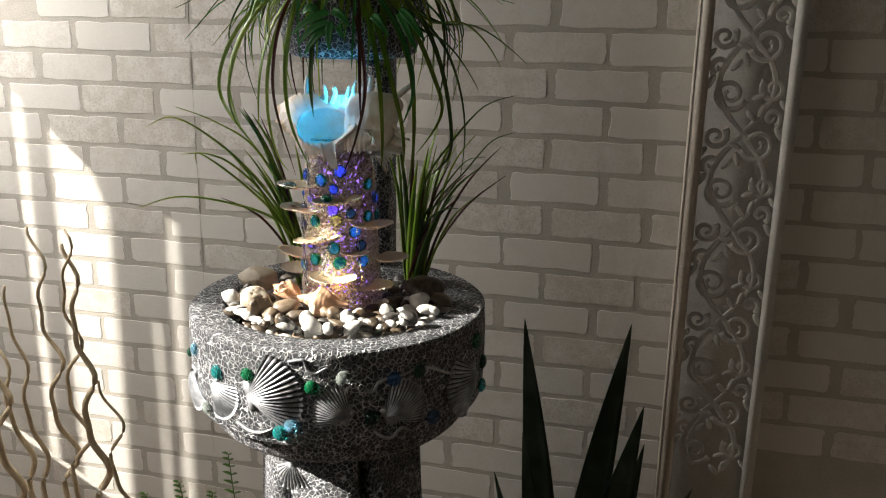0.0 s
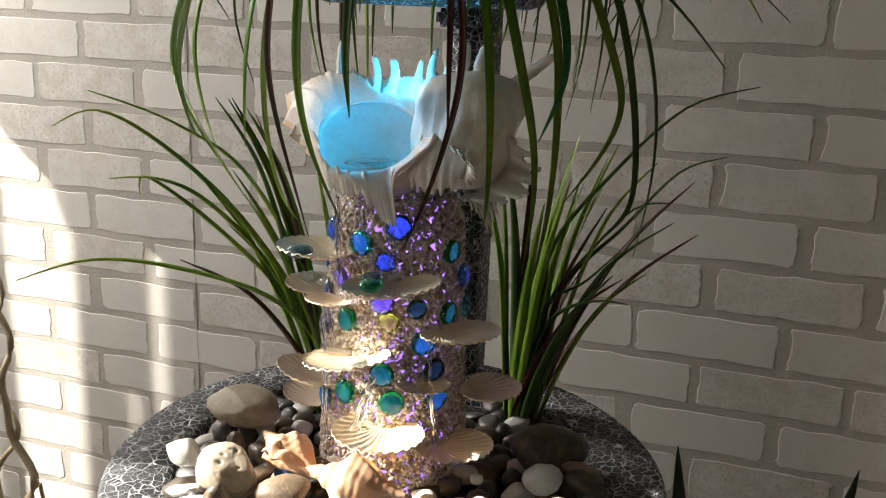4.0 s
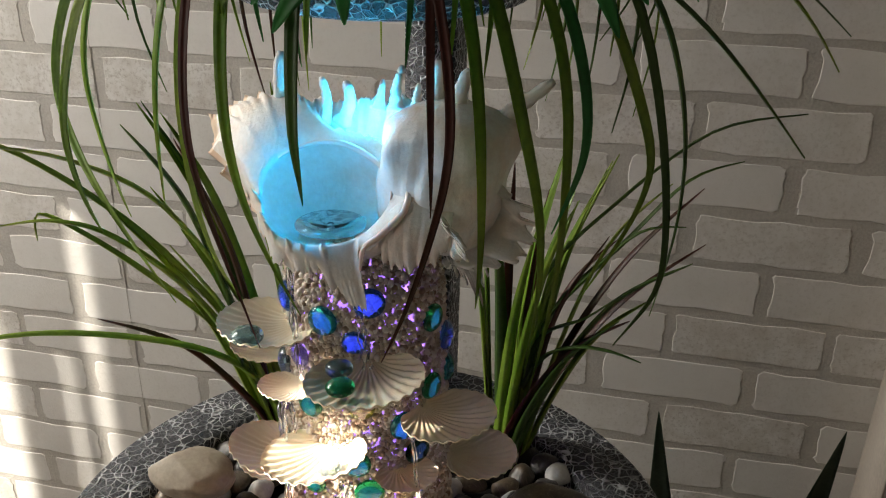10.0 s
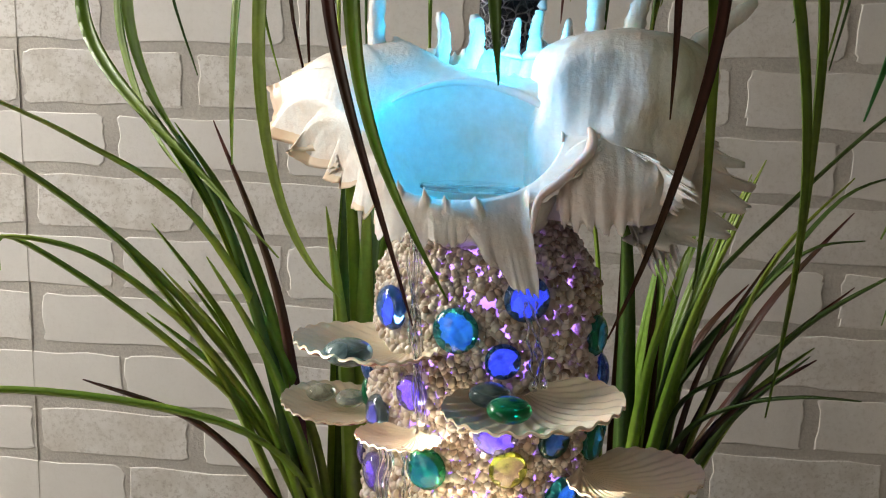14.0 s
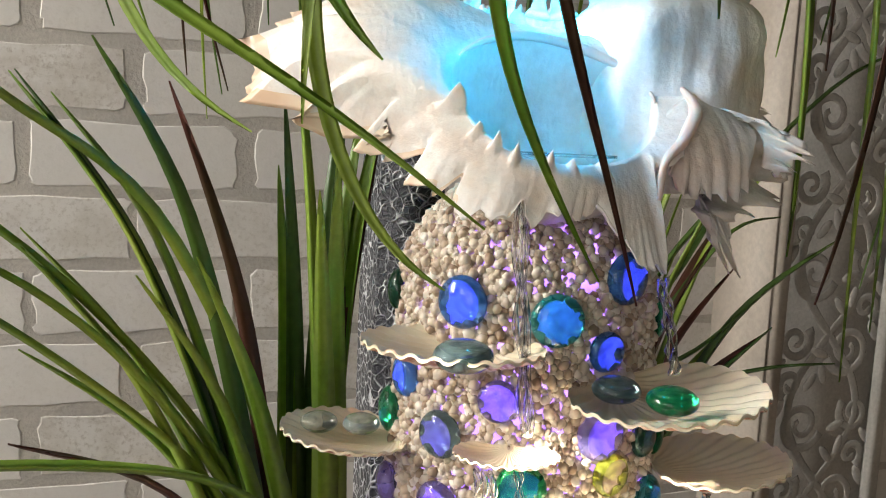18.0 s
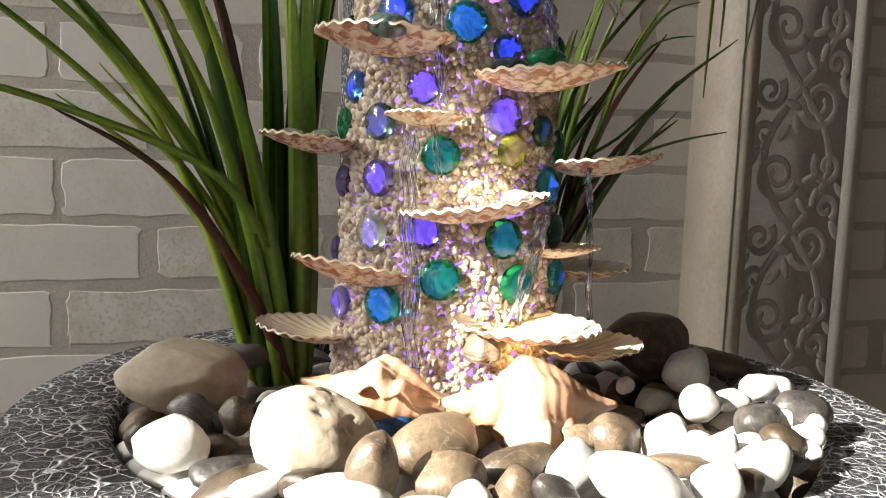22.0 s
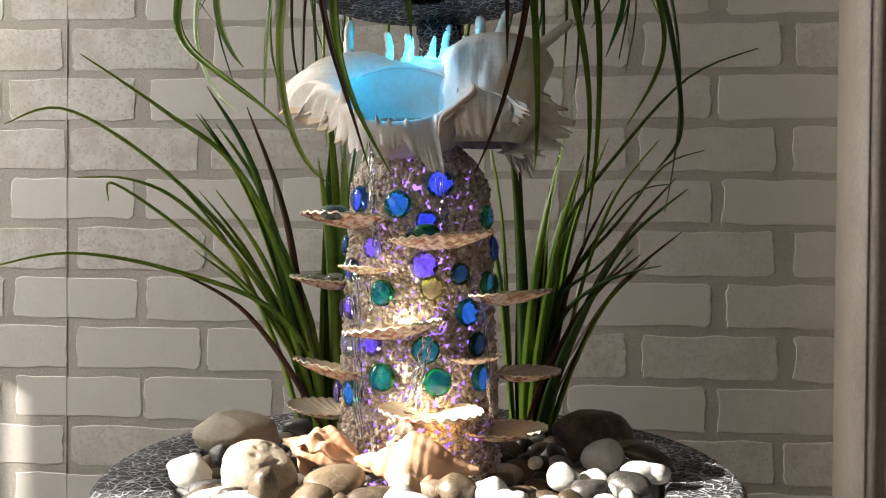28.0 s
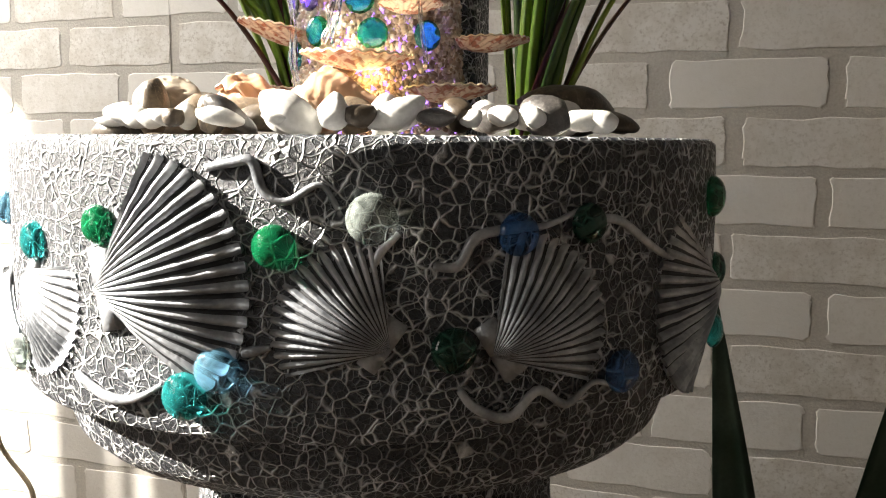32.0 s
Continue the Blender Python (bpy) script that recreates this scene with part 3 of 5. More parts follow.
def bent(bm, angle, r, depth=0.0):
    """Lays a flat form (x along, y up, z out, in metres) round the bowl's side."""
    for v in bm.verts:
        a = radians(angle - 90) + v.co.x / r
        v.co = Vector((BX + (r + v.co.z) * math.cos(a), BY + (r + v.co.z) * math.sin(a), v.co.y))
    return bm


def bowl_shell(angle, z, size, turn, ribs=17, r=None):
    bm = scallop(bmesh.new(), size, ribs, 50.0, 0.16, 0.03, groove=1, deep=0.03)
    bmesh.ops.rotate(bm, verts=bm.verts, cent=(0, 0, 0), matrix=Matrix.Rotation(radians(turn), 3, "Z"))
    bmesh.ops.translate(bm, verts=bm.verts, vec=(0, z, 0.0))
    fpart("scallop_shell", bent(bm, angle, r or BR), [SILVER, BLACK], "scallop shell painted black and brushed silver")


def gem(name, m, r, material, flat=0.55, parent=None, label=""):
    bm = bmesh.new()
    bmesh.ops.create_uvsphere(bm, u_segments=20, v_segments=12, radius=r)
    for v in bm.verts:
        v.co.z *= flat if v.co.z > 0 else flat * 0.6
    return part(name, bm, material, parent or fountain, label, HOME @ m if parent is None else m)


def bowl_gem(angle, z, r, material):
    gem("glass_gem", on_bowl(angle, z, 0.002), r, material, 0.62)


def bowl_vine(angle, keys, r=0.0027):
    """A worm-like silver vine modelled on the bowl's side."""
    bm = tube(bmesh.new(), curve_points([(x, z, 0.001) for x, z in keys], 34), [r * (0.55 + 0.45 * math.sin(math.pi * min(1, 0.15 + k / 33))) for k in range(34)], 8, 0.8)
    fpart("vine", bent(bm, angle, BR), SILVER)


# the post at the back and the planter that it carries
fpart("post", box(bmesh.new(), -0.020, 0.175, 0.62, 0.022, 0.235, 1.20, 0.006), CRACKLE, "dark crackled post behind the column")
UX, UY, UR = -0.006, 0.075, 0.118
fpart("planter_bowl", lathe(bmesh.new(), [(0.02, 1.1760), (UR - 0.032, 1.1725), (UR - 0.021, 1.1760), (UR - 0.013, 1.1880), (UR - 0.006, 1.2110), (UR + 0.002, 1.2610), (UR - 0.004, 1.2680), (UR - 0.014, 1.2680), (UR - 0.016, 1.2510), (0.02, 1.2490)], 96, (UX, UY), 0.006), CRACKLE, "dark crackled upper planter bowl")
fpart("bracket", box(bmesh.new(), -0.018, 0.13, 1.155, 0.020, 0.22, 1.172, 0.004), CRACKLE)

# ---- decoration on the bowl's side ----
bowl_gem(-12.2, 0.752, 0.0101, GREEN_GLASS)
bowl_gem(11.3, 0.745, 0.0105, GREEN_GLASS)
bowl_gem(22.2, 0.758, 0.0123, CLEAR_GLASS)
bowl_gem(39.1, 0.750, 0.0106, BLUE_GLASS)
bowl_gem(48.8, 0.754, 0.0103, DARK_GLASS)
bowl_gem(31.4, 0.696, 0.0112, DARK_GLASS)
bowl_gem(55.0, 0.676, 0.0115, BLUE_GLASS)
bowl_gem(81.3, 0.762, 0.0125, GREEN_GLASS)
bowl_gem(90.5, 0.713, 0.0115, DARK_GLASS)
bowl_gem(90.3, 0.673, 0.0116, TEAL_GLASS)
bowl_gem(4.3, 0.686, 0.0117, SKY_GLASS)
bowl_gem(-0.0, 0.672, 0.0120, TEAL_GLASS)
bowl_gem(-27.2, 0.740, 0.0110, TEAL_GLASS)
bowl_gem(-35.5, 0.673, 0.0108, CLEAR_GLASS)
bowl_gem(-44.5, 0.753, 0.0101, SKY_GLASS)
bowl_gem(-58.3, 0.727, 0.0074, DARK_GLASS)
bowl_shell(-12.8, 0.719, 0.087, 14)
bowl_shell(24.2, 0.697, 0.057, 145)
bowl_shell(36.0, 0.692, 0.066, 32)
bowl_shell(81.7, 0.713, 0.081, -165)
bowl_shell(-30.5, 0.723, 0.060, -42)
bowl_shell(-48.6, 0.717, 0.065, -88)
bowl_shell(-14, 0.565, 0.055, 250, 11, 0.128)
bowl_vine(3.4, [(0.0000, 0.7807), (0.0126, 0.7831), (0.0226, 0.7837), (0.0279, 0.7705), (0.0387, 0.7660), (0.0537, 0.7736), (0.0621, 0.7622)])
bowl_vine(25.1, [(0.0000, 0.7521), (-0.0071, 0.7447), (-0.0140, 0.7312)])
bowl_vine(29.0, [(0.0000, 0.7361), (0.0120, 0.7362), (0.0213, 0.7495), (0.0414, 0.7529), (0.0578, 0.7541), (0.0824, 0.7630)])
bowl_vine(32.2, [(0.0000, 0.6767), (0.0079, 0.6672), (0.0255, 0.6611), (0.0407, 0.6730), (0.0575, 0.6638), (0.0754, 0.6729), (0.0963, 0.6645)])
bowl_vine(-17.8, [(0.0000, 0.6740), (0.0226, 0.6657), (0.0423, 0.6671), (0.0602, 0.6763)])
bowl_vine(7.3, [(0.0000, 0.6947), (0.0070, 0.6963), (0.0139, 0.6979)])
bowl_vine(47.4, [(0.0000, 0.7497), (0.0244, 0.7551), (0.0710, 0.7327), (0.1397, 0.7268)])
gem("glass_gem", on_bowl(-22, 0.605, 0.0, 0.126), 0.009, TEAL_GLASS, 0.6)
gem("glass_gem", on_bowl(-10, 0.603, 0.0, 0.126), 0.009, SKY_GLASS, 0.6)
gem("glass_gem", on_bowl(12, 0.59, 0.0, 0.126), 0.009, BLUE_GLASS, 0.6)

# ---- the lit column ----
CR, CTOP = 0.0585, 1.035


def col_r(z):
    """The column's radius: it narrows towards the top."""
    return CR + (0.90 - z) * 0.048


column = thing("water_column", "gravel-covered lit column with glass gems and shell shelves", "fountain column", m=pose(0, 0, 0.757))
DOWN = Matrix.Translation((0, 0, -0.757))


def cpart(name, bm, material, label="", m=None, smooth=True):
    return part(name, bm, material, column, label, DOWN @ (m or Matrix()), smooth)


cpart("lit_tube", lathe(bmesh.new(), [(0.002, 0.757), (col_r(0.758) - 0.004, 0.758), (col_r(1.0) - 0.004, 1.0), (col_r(1.0) - 0.010, 1.018), (col_r(1.0) - 0.026, 1.028), (0.002, 1.029)], 48), LED_TUBE, "acrylic tube lit pale violet from inside")


def on_column(x, y, z, lift=0.0):
    """A pose on the column's side nearest to the place: z axis outward."""
    out = Vector((x, y, 0)).normalized()
    m = Matrix((Vector((-out.y, out.x, 0)), Vector((0, 0, 1)), out)).transposed().to_4x4()
    m.translation = out * (col_r(z) + lift) + Vector((0, 0, z))
    return m


GEMS_AT = []


def column_gem(angle, z, r, material):
    a = radians(angle - 90)
    GEMS_AT.append((a, z, r))
    bm = bmesh.new()
    bmesh.ops.create_uvsphere(bm, u_segments=20, v_segments=12, radius=r)
    for v in bm.verts:
        v.co.z *= 0.5
    cpart("glass_gem", bm, material, "", on_column(math.cos(a), math.sin(a), z, 0.0012))


def gravel_coat(count, seed):
    """Many small grains stuck to the tube, with gaps round the gems."""
    r = random.Random(seed)
    ico = bmesh.new()
    bmesh.ops.create_icosphere(ico, subdivisions=1, radius=1.0)
    base = [v.co.copy() for v in ico.verts]
    faces = [[v.index for v in f.verts] for f in ico.faces]
    ico.free()
    verts, polys = [], []
    for _ in range(count):
        a, z = r.uniform(-math.pi, math.pi), r.uniform(0.765, CTOP + 0.004)
        if any(((((a - ga + math.pi) % (2 * math.pi)) - math.pi) * CR) ** 2 + (z - gz) ** 2 < (gr * 0.78) ** 2 for ga, gz, gr in GEMS_AT):
            continue
        s = r.uniform(0.0012, 0.0027)
        top = max(0.0, (z - 1.0) / (CTOP - 1.0))
        rad = col_r(min(z, 1.0)) - 0.004 - 0.02 * top ** 2 + s * r.uniform(0.6, 1.6)
        turn = Euler((r.uniform(0, 6), r.uniform(0, 6), r.uniform(0, 6))).to_matrix()
        size = Vector((s * r.uniform(0.8, 1.3), s * r.uniform(0.8, 1.2), s * r.uniform(0.6, 1.0)))
        at = Vector((rad * math.cos(a), rad * math.sin(a), z))
        n = len(verts)
        verts.extend(at + turn @ Vector((c.x * size.x, c.y * size.y, c.z * size.z)) for c in base)
        polys.extend([i + n for i in f] for f in faces)
    me = bpy.data.meshes.new("gravel")
    me.from_pydata([tuple(v) for v in verts], [], polys)
    me.materials.append(GRAVEL)
    me.shade_smooth()
    ob = cpart("gravel", me, None, "fine sandy gravel glued over the tube")
    tagged(ob, kind="stuff")


def shelf_shell(x, y, z, out_angle, size, pitch=0.0, roll=0.0, ribs=19):
    """A flat shell held by its hinge, inside up; out_angle: where it points, 0 is the front, positive to the right."""
    bm = scallop(bmesh.new(), size * 0.92, ribs, 78.0, 0.16, 0.022, False, (1, 0), None, 0.014, True)
    size *= 0.92
    bmesh.ops.translate(bm, verts=bm.verts, vec=(-size * 0.5, 0, 0))
    bmesh.ops.rotate(bm, verts=bm.verts, cent=(0, 0, 0), matrix=Matrix.Rotation(math.pi, 3, "X"))
    m = pose(x, y, z) @ Matrix.Rotation(radians(out_angle - 90), 4, "Z") @ Matrix.Rotation(radians(-pitch), 4, "Y") @ Matrix.Rotation(radians(roll), 4, "X")
    return cpart("shell_shelf", finish(bm, [SHELL_IN, SHELL_OUT]), None, "cream scallop shell with a ribbed reddish back", m)


def shelf_gem(x, y, z, r, material):
    bm = bmesh.new()
    bmesh.ops.create_uvsphere(bm, u_segments=22, v_segments=12, radius=r)
    for v in bm.verts:
        v.co.z *= 0.55
    cpart("glass_gem", bm, material, "flat glass gem lying on a shell", pose(x, y, z - 0.0025))


def stream(keys, width, seed=0, threads=3):
    """A thin fall of water: a few twisting threads side by side."""
    r = random.Random(seed)
    for _ in range(threads):
        dx, dy, ph = r.uniform(-1, 1) * width * 1.8, r.uniform(-1, 1) * width, r.uniform(0, 6)
        pts = [p + Vector((dx + 0.5 * width * math.sin(ph + k * 0.9), dy, 0)) for k, p in enumerate(curve_points(keys, 26))]
        cpart("water_thread", tube(bmesh.new(), pts, [width * r.uniform(0.55, 0.8) * (0.8 + 0.4 * math.sin(ph + k * 1.1)) for k in range(26)], 8, 0.6), WATER, "clear thread of falling water")


def whelk(name, m, length, wide, material, label):
    """A sea snail lying on its side along x: stepped spire, knobbed shoulder, folds, pointed canal and flared lip."""
    shell = thing(name, label, "sea shell", "sea shells at the foot of the column", m=m)
    profile = ((0.0, 0.04), (0.07, 0.16), (0.13, 0.27), (0.16, 0.26), (0.24, 0.48), (0.28, 0.47), (0.42, 1.0), (0.50, 0.97), (0.62, 0.80), (0.76, 0.46), (0.88, 0.22), (1.0, 0.07))

    def girth(u):
        for (u0, r0), (u1, r1) in zip(profile, profile[1:]):
            if u <= u1:
                return r0 + (r1 - r0) * (u - u0) / (u1 - u0)
        return profile[-1][1]

    def point(u, a, grow=1.0):
        shoulder = u - 0.03 * math.sin(a)
        r = wide * girth(min(1.0, max(0.0, shoulder)))
        r *= 1 + 0.13 * max(0.0, math.cos(5 * a + 5 * u)) ** 3 * math.exp(-((u - 0.42) / 0.07) ** 2) + 0.07 * math.sin(7 * a + 9 * u) * math.sin(math.pi * u) ** 2 + 0.012 * math.sin(95 * u)
        bend = 0.10 * wide * math.sin(3 * u)
        return Vector((length * (0.5 - u), r * grow * math.cos(a) + bend, 0.92 * r * grow * math.sin(a)))

    for part_name, u0, u1, n in (("spire", 0.0, 0.28, 16), ("body_whorl", 0.28, 1.0, 40)):
        bm = bmesh.new()
        rows = [[bm.verts.new(point(u0 + (u1 - u0) * k / n, 2 * math.pi * i / 44)) for i in range(44)] for k in range(n + 1)]
        grid_faces(bm, rows, True)
        if u0 == 0.0:
            bm.faces.new(rows[0])
        else:
            bm.faces.new(rows[-1])
        part(part_name, bm, material, shell)
    bm, rows = bmesh.new(), []
    for j, (swing, grow, lift) in enumerate(((0.55, 0.96, 0.0), (0.40, 1.12, 0.0), (0.20, 1.32, 0.0), (0.02, 1.46, 0.0), (-0.02, 1.42, -0.0012), (0.20, 1.26, -0.0016), (0.45, 0.94, -0.0016))):
        rows.append([bm.verts.new(point(0.36 + 0.50 * k / 24, swing - 0.10 * math.sin(k * 0.8), 1 + (grow - 1) * math.sin(math.pi * (0.12 + 0.8 * k / 24))) + Vector((0, 0, lift))) for k in range(25)])
    grid_faces(bm, rows)
    part("lip", bm, material, shell, "flared smooth lip")
    return shell

column_gem(-49.7, 0.9971, 0.0105, BLUE_GLASS)
column_gem(-105.6, 0.9930, 0.0090, DARK_GLASS)
column_gem(-11.4, 0.9929, 0.0104, TEAL_GLASS)
column_gem(20.6, 1.0079, 0.0105, BLUE_GLASS)
column_gem(10.4, 0.9805, 0.0081, BLUE_GLASS)
column_gem(-79.7, 0.9622, 0.0090, BLUE_GLASS)
column_gem(-32.1, 0.9612, 0.0084, VIOLET_GLASS)
column_gem(-96.5, 0.9428, 0.0099, GREEN_GLASS)
column_gem(-55.9, 0.9443, 0.0097, SMOKE_GLASS)
column_gem(-22.1, 0.9285, 0.0099, GREEN_GLASS)
column_gem(-55.1, 0.9161, 0.0097, VIOLET_GLASS)
column_gem(-90.9, 0.9126, 0.0088, VIOLET_GLASS)
column_gem(-57.5, 0.8885, 0.0099, CLEAR_GLASS)
column_gem(-29.6, 0.8916, 0.0096, VIOLET_GLASS)
column_gem(-105.5, 0.8745, 0.0081, VIOLET_GLASS)
column_gem(8.7, 0.9487, 0.0105, VIOLET_GLASS)
column_gem(14.5, 0.9319, 0.0087, YELLOW_GLASS)
column_gem(36.5, 0.9424, 0.0085, DARK_GLASS)
column_gem(-20.2, 0.8676, 0.0105, GREEN_GLASS)
column_gem(-80.7, 0.8485, 0.0095, VIOLET_GLASS)
column_gem(-48.4, 0.8532, 0.0105, TEAL_GLASS)
column_gem(42.4, 0.9141, 0.0105, TEAL_GLASS)
column_gem(10.0, 0.8882, 0.0105, GREEN_GLASS)
column_gem(18.3, 0.8651, 0.0105, GREEN_GLASS)
column_gem(54.5, 0.8651, 0.0105, TEAL_GLASS)
column_gem(52.0, 0.8900, 0.0098, DARK_GLASS)
column_gem(93.3, 0.9601, 0.0104, BLUE_GLASS)
column_gem(70.5, 0.9849, 0.0099, GREEN_GLASS)
column_gem(66.7, 0.9348, 0.0096, GREEN_GLASS)
column_gem(97.2, 0.9315, 0.0096, TEAL_GLASS)
gravel_coat(30000, 3)
shelf_shell(-0.052, -0.052, 0.9853, -45, 0.064, 4, 0)
shelf_shell(0.024, -0.079, 0.9712, 14, 0.07, 2, 5)
shelf_shell(-0.078, 0.004, 0.9360, -84, 0.056, 6, 0)
shelf_shell(-0.034, -0.066, 0.9477, -27, 0.036, 6, 0)
shelf_shell(0.072, -0.046, 0.9297, 58, 0.062, 6, 0)
shelf_shell(-0.012, -0.080, 0.9076, -10, 0.066, 2, 8)
shelf_shell(-0.062, -0.038, 0.8728, -58, 0.062, 14, 0)
shelf_shell(0.046, -0.056, 0.8840, 42, 0.04, 4, 0)
shelf_shell(0.086, 0.002, 0.8657, 88, 0.056, 2, 0)
shelf_shell(0.017, -0.082, 0.8497, 8, 0.068, 0, -2)
shelf_shell(-0.078, 0.002, 0.8347, -92, 0.058, 6, 0)
shelf_shell(0.070, -0.042, 0.8296, 58, 0.062, 3, 0)
shelf_gem(-0.0542, -0.0722, 0.9886, 0.0105, SMOKE_GLASS)
shelf_gem(0.0055, -0.0715, 0.9736, 0.009, SMOKE_GLASS)
shelf_gem(0.0140, -0.0942, 0.9760, 0.009, GREEN_GLASS)
shelf_gem(-0.0859, 0.0155, 0.9383, 0.008, CLEAR_GLASS)
shelf_gem(-0.0689, 0.0093, 0.9384, 0.008, CLEAR_GLASS)
shelf_gem(0.0038, -0.0920, 0.9128, 0.008, CLEAR_GLASS)

# water running from shell to shell
stream([(-0.030, -0.056, 1.046), (-0.028, -0.060, 1.00), (-0.024, -0.062, 0.952)], 0.0015, 1, 4)
stream([(0.020, -0.073, 1.012), (0.023, -0.076, 0.995), (0.026, -0.077, 0.977)], 0.0013, 2, 3)
stream([(0.016, -0.094, 0.903), (0.012, -0.096, 0.885), (0.003, -0.094, 0.854)], 0.0018, 3, 4)
stream([(0.052, -0.066, 0.925), (0.055, -0.066, 0.888), (0.059, -0.062, 0.838)], 0.0011, 4, 3)
stream([(-0.040, -0.060, 0.940), (-0.040, -0.062, 0.90), (-0.036, -0.062, 0.825)], 0.0019, 5, 4)
stream([(-0.030, -0.068, 0.944), (-0.027, -0.071, 0.915)], 0.0010, 6, 2)

# ---- the large spiny shell on top ----
murex = thing("spiny_sea_shell", "large white spiny murex shell with a glowing cyan hollow", "sea shell", m=pose(0, 0, 1.03))
SD = Matrix.Translation((0, 0, -1.03))


def spart(name, bm, material=None, label="", parent=None):
    return part(name, bm, material or CONCH, parent or murex, label, Matrix() if parent else SD)


# the opening is a tilted oval; the lip flares from it by an amount that changes round the oval (0 is right, 90 up, 180 left)
A_C, A_X, A_UP = Vector((-0.011, -0.042, 1.075)), Vector((0.041, 0.0, 0.0)), Vector((0.0, 0.024, 0.024))
A_OUT = Vector((0.0, -0.7071, 0.7071))
FLARE = ((25, 0.010, 0.004, 0.006), (60, 0.004, 0.009, 0.007), (90, -0.004, 0.010, 0.006), (115, -0.024, 0.040, 0.025), (135, -0.040, 0.055, 0.028), (150, -0.058, 0.060, 0.017), (163, -0.068, 0.061, 0.0), (178, -0.046, 0.047, -0.006), (195, -0.024, 0.036, -0.015),
         (215, -0.012, 0.022, -0.021), (240, -0.005, 0.007, -0.023), (268, 0.002, -0.004, -0.017), (290, 0.011, -0.006, -0.034), (302, 0.013, -0.007, -0.044), (312, 0.003, -0.009, -0.009), (330, 0.010, -0.010, -0.002), (355, 0.016, -0.008, 0.001))


def bell(d, at, wide):
    """A smooth bump over angles in degrees."""
    return math.exp(-(((d - at + 180) % 360 - 180) / wide) ** 2)


def rim_at(d):
    """The edge of the opening."""
    a = radians(d)
    w = 1 + 0.02 * math.sin(3 * a + 1.2) + 0.015 * math.sin(5 * a)
    return A_C + w * (math.cos(a) * A_X + math.sin(a) * A_UP)


def flare_at(d):
    rows = FLARE + tuple((r[0] + 360,) + r[1:] for r in FLARE[:2])
    d = (d - 25) % 360 + 25
    for p, q in zip(rows, rows[1:]):
        if p[0] <= d <= q[0]:
            f = (d - p[0]) / (q[0] - p[0])
            f = f * f * (3 - 2 * f) * 0.6 + f * 0.4
            return Vector(p[1:]) * (1 - f) + Vector(q[1:]) * f
    return Vector(rows[-1][1:])


NOTCHES = ((150, 2.2, 0.30), (171, 2.6, 0.42), (186, 2.0, 0.45), (203, 2.6, 0.55), (221, 2.0, 0.45), (246, 3.2, 0.34), (274, 3.0, 0.34), (312, 4.0, 0.3))
TEETH = ((196, 5.0, 0.010), (214, 3.0, 0.005), (226, 3.0, 0.007), (236, 2.6, 0.006), (252, 3.0, 0.0065), (263, 2.4, 0.004), (280, 3.0, 0.004))


def lip_point(d, f):
    """A point of the lip's upper face: f runs from the opening's edge to the frilled outer edge."""
    a = radians(d)
    left = bell(d, 160, 42)
    skirt = bell(d, 255, 55)
    c = Vector((math.cos(a), math.sin(a), 0))
    lobe = noise.noise(c * 7 + Vector((0, 0, 3))) * 0.6 + noise.noise(c * 19 + Vector((0, 0, 8))) * 0.8 + noise.noise(c * 46) * 0.3
    fan = math.sin(d * 0.30 + 4.0 * noise.noise(c * 4)) + 0.5 * noise.noise(c * 30)
    reach = f * (1 + f ** 4 * (0.26 * lobe + 0.09 * fan * left))
    reach *= 1 - f * f * sum(deep * math.exp(-((d - at) / wide) ** 2) for at, wide, deep in NOTCHES)
    p = rim_at(d) + flare_at(d) * reach
    arch = math.sin(math.pi * min(1.0, f * 1.05)) * (0.012 * left + 0.005 * skirt)
    drop = max(0.0, f - 0.72) ** 1.5 * 0.075 * left
    fold = f ** 4 * ((0.0055 * fan + 0.003 * lobe) * left + (0.0030 * fan + 0.0012 * lobe) * skirt)
    p += A_OUT * (arch + fold * 0.7) + Vector((0, -0.4 * drop - 0.3 * fold, -drop))
    tooth = sum(h * max(0.0, 1 - abs(d - at) / w) ** 1.3 for at, w, h in TEETH)
    return p + (A_OUT * 0.35 + Vector((-0.1, -0.5, 0.75))) * tooth * math.exp(-((f - 0.12) / 0.13) ** 2)


cup, ring = bmesh.new(), []
N = 420
TURNS = [25 + 360 * k / N for k in range(N)]
HOLLOW = Vector((0.006, 0.026, -0.030))
for deep, scale in ((1.0, 0.02), (0.98, 0.30), (0.88, 0.55), (0.68, 0.77), (0.42, 0.90), (0.20, 0.965), (0.07, 0.99)):
    ring.append([cup.verts.new(A_C + HOLLOW * deep + scale * (rim_at(d) - A_C)) for d in TURNS])
for f in (0.0, 0.06, 0.12, 0.18, 0.26, 0.36, 0.47, 0.58, 0.68, 0.77, 0.85, 0.92, 0.97, 1.0):
    ring.append([cup.verts.new(lip_point(d, f)) for d in TURNS])
for f, deep in ((0.985, 0.0012), (0.9, 0.0022), (0.7, 0.003), (0.45, 0.0045), (0.2, 0.006), (0.05, 0.009)):
    ring.append([cup.verts.new(lip_point(d, f) - A_OUT * deep * (1 if f < 0.98 else 0.6) + Vector((0, 0.3 * deep, 0))) for d in TURNS])
for deep, scale in ((0.5, 1.02), (1.1, 0.8), (1.3, 0.4), (1.32, 0.02)):
    ring.append([cup.verts.new(A_C + HOLLOW * deep + scale * (rim_at(d) - A_C)) for d in TURNS])
grid_faces(cup, ring, True)
cup.faces.ensure_lookup_table()
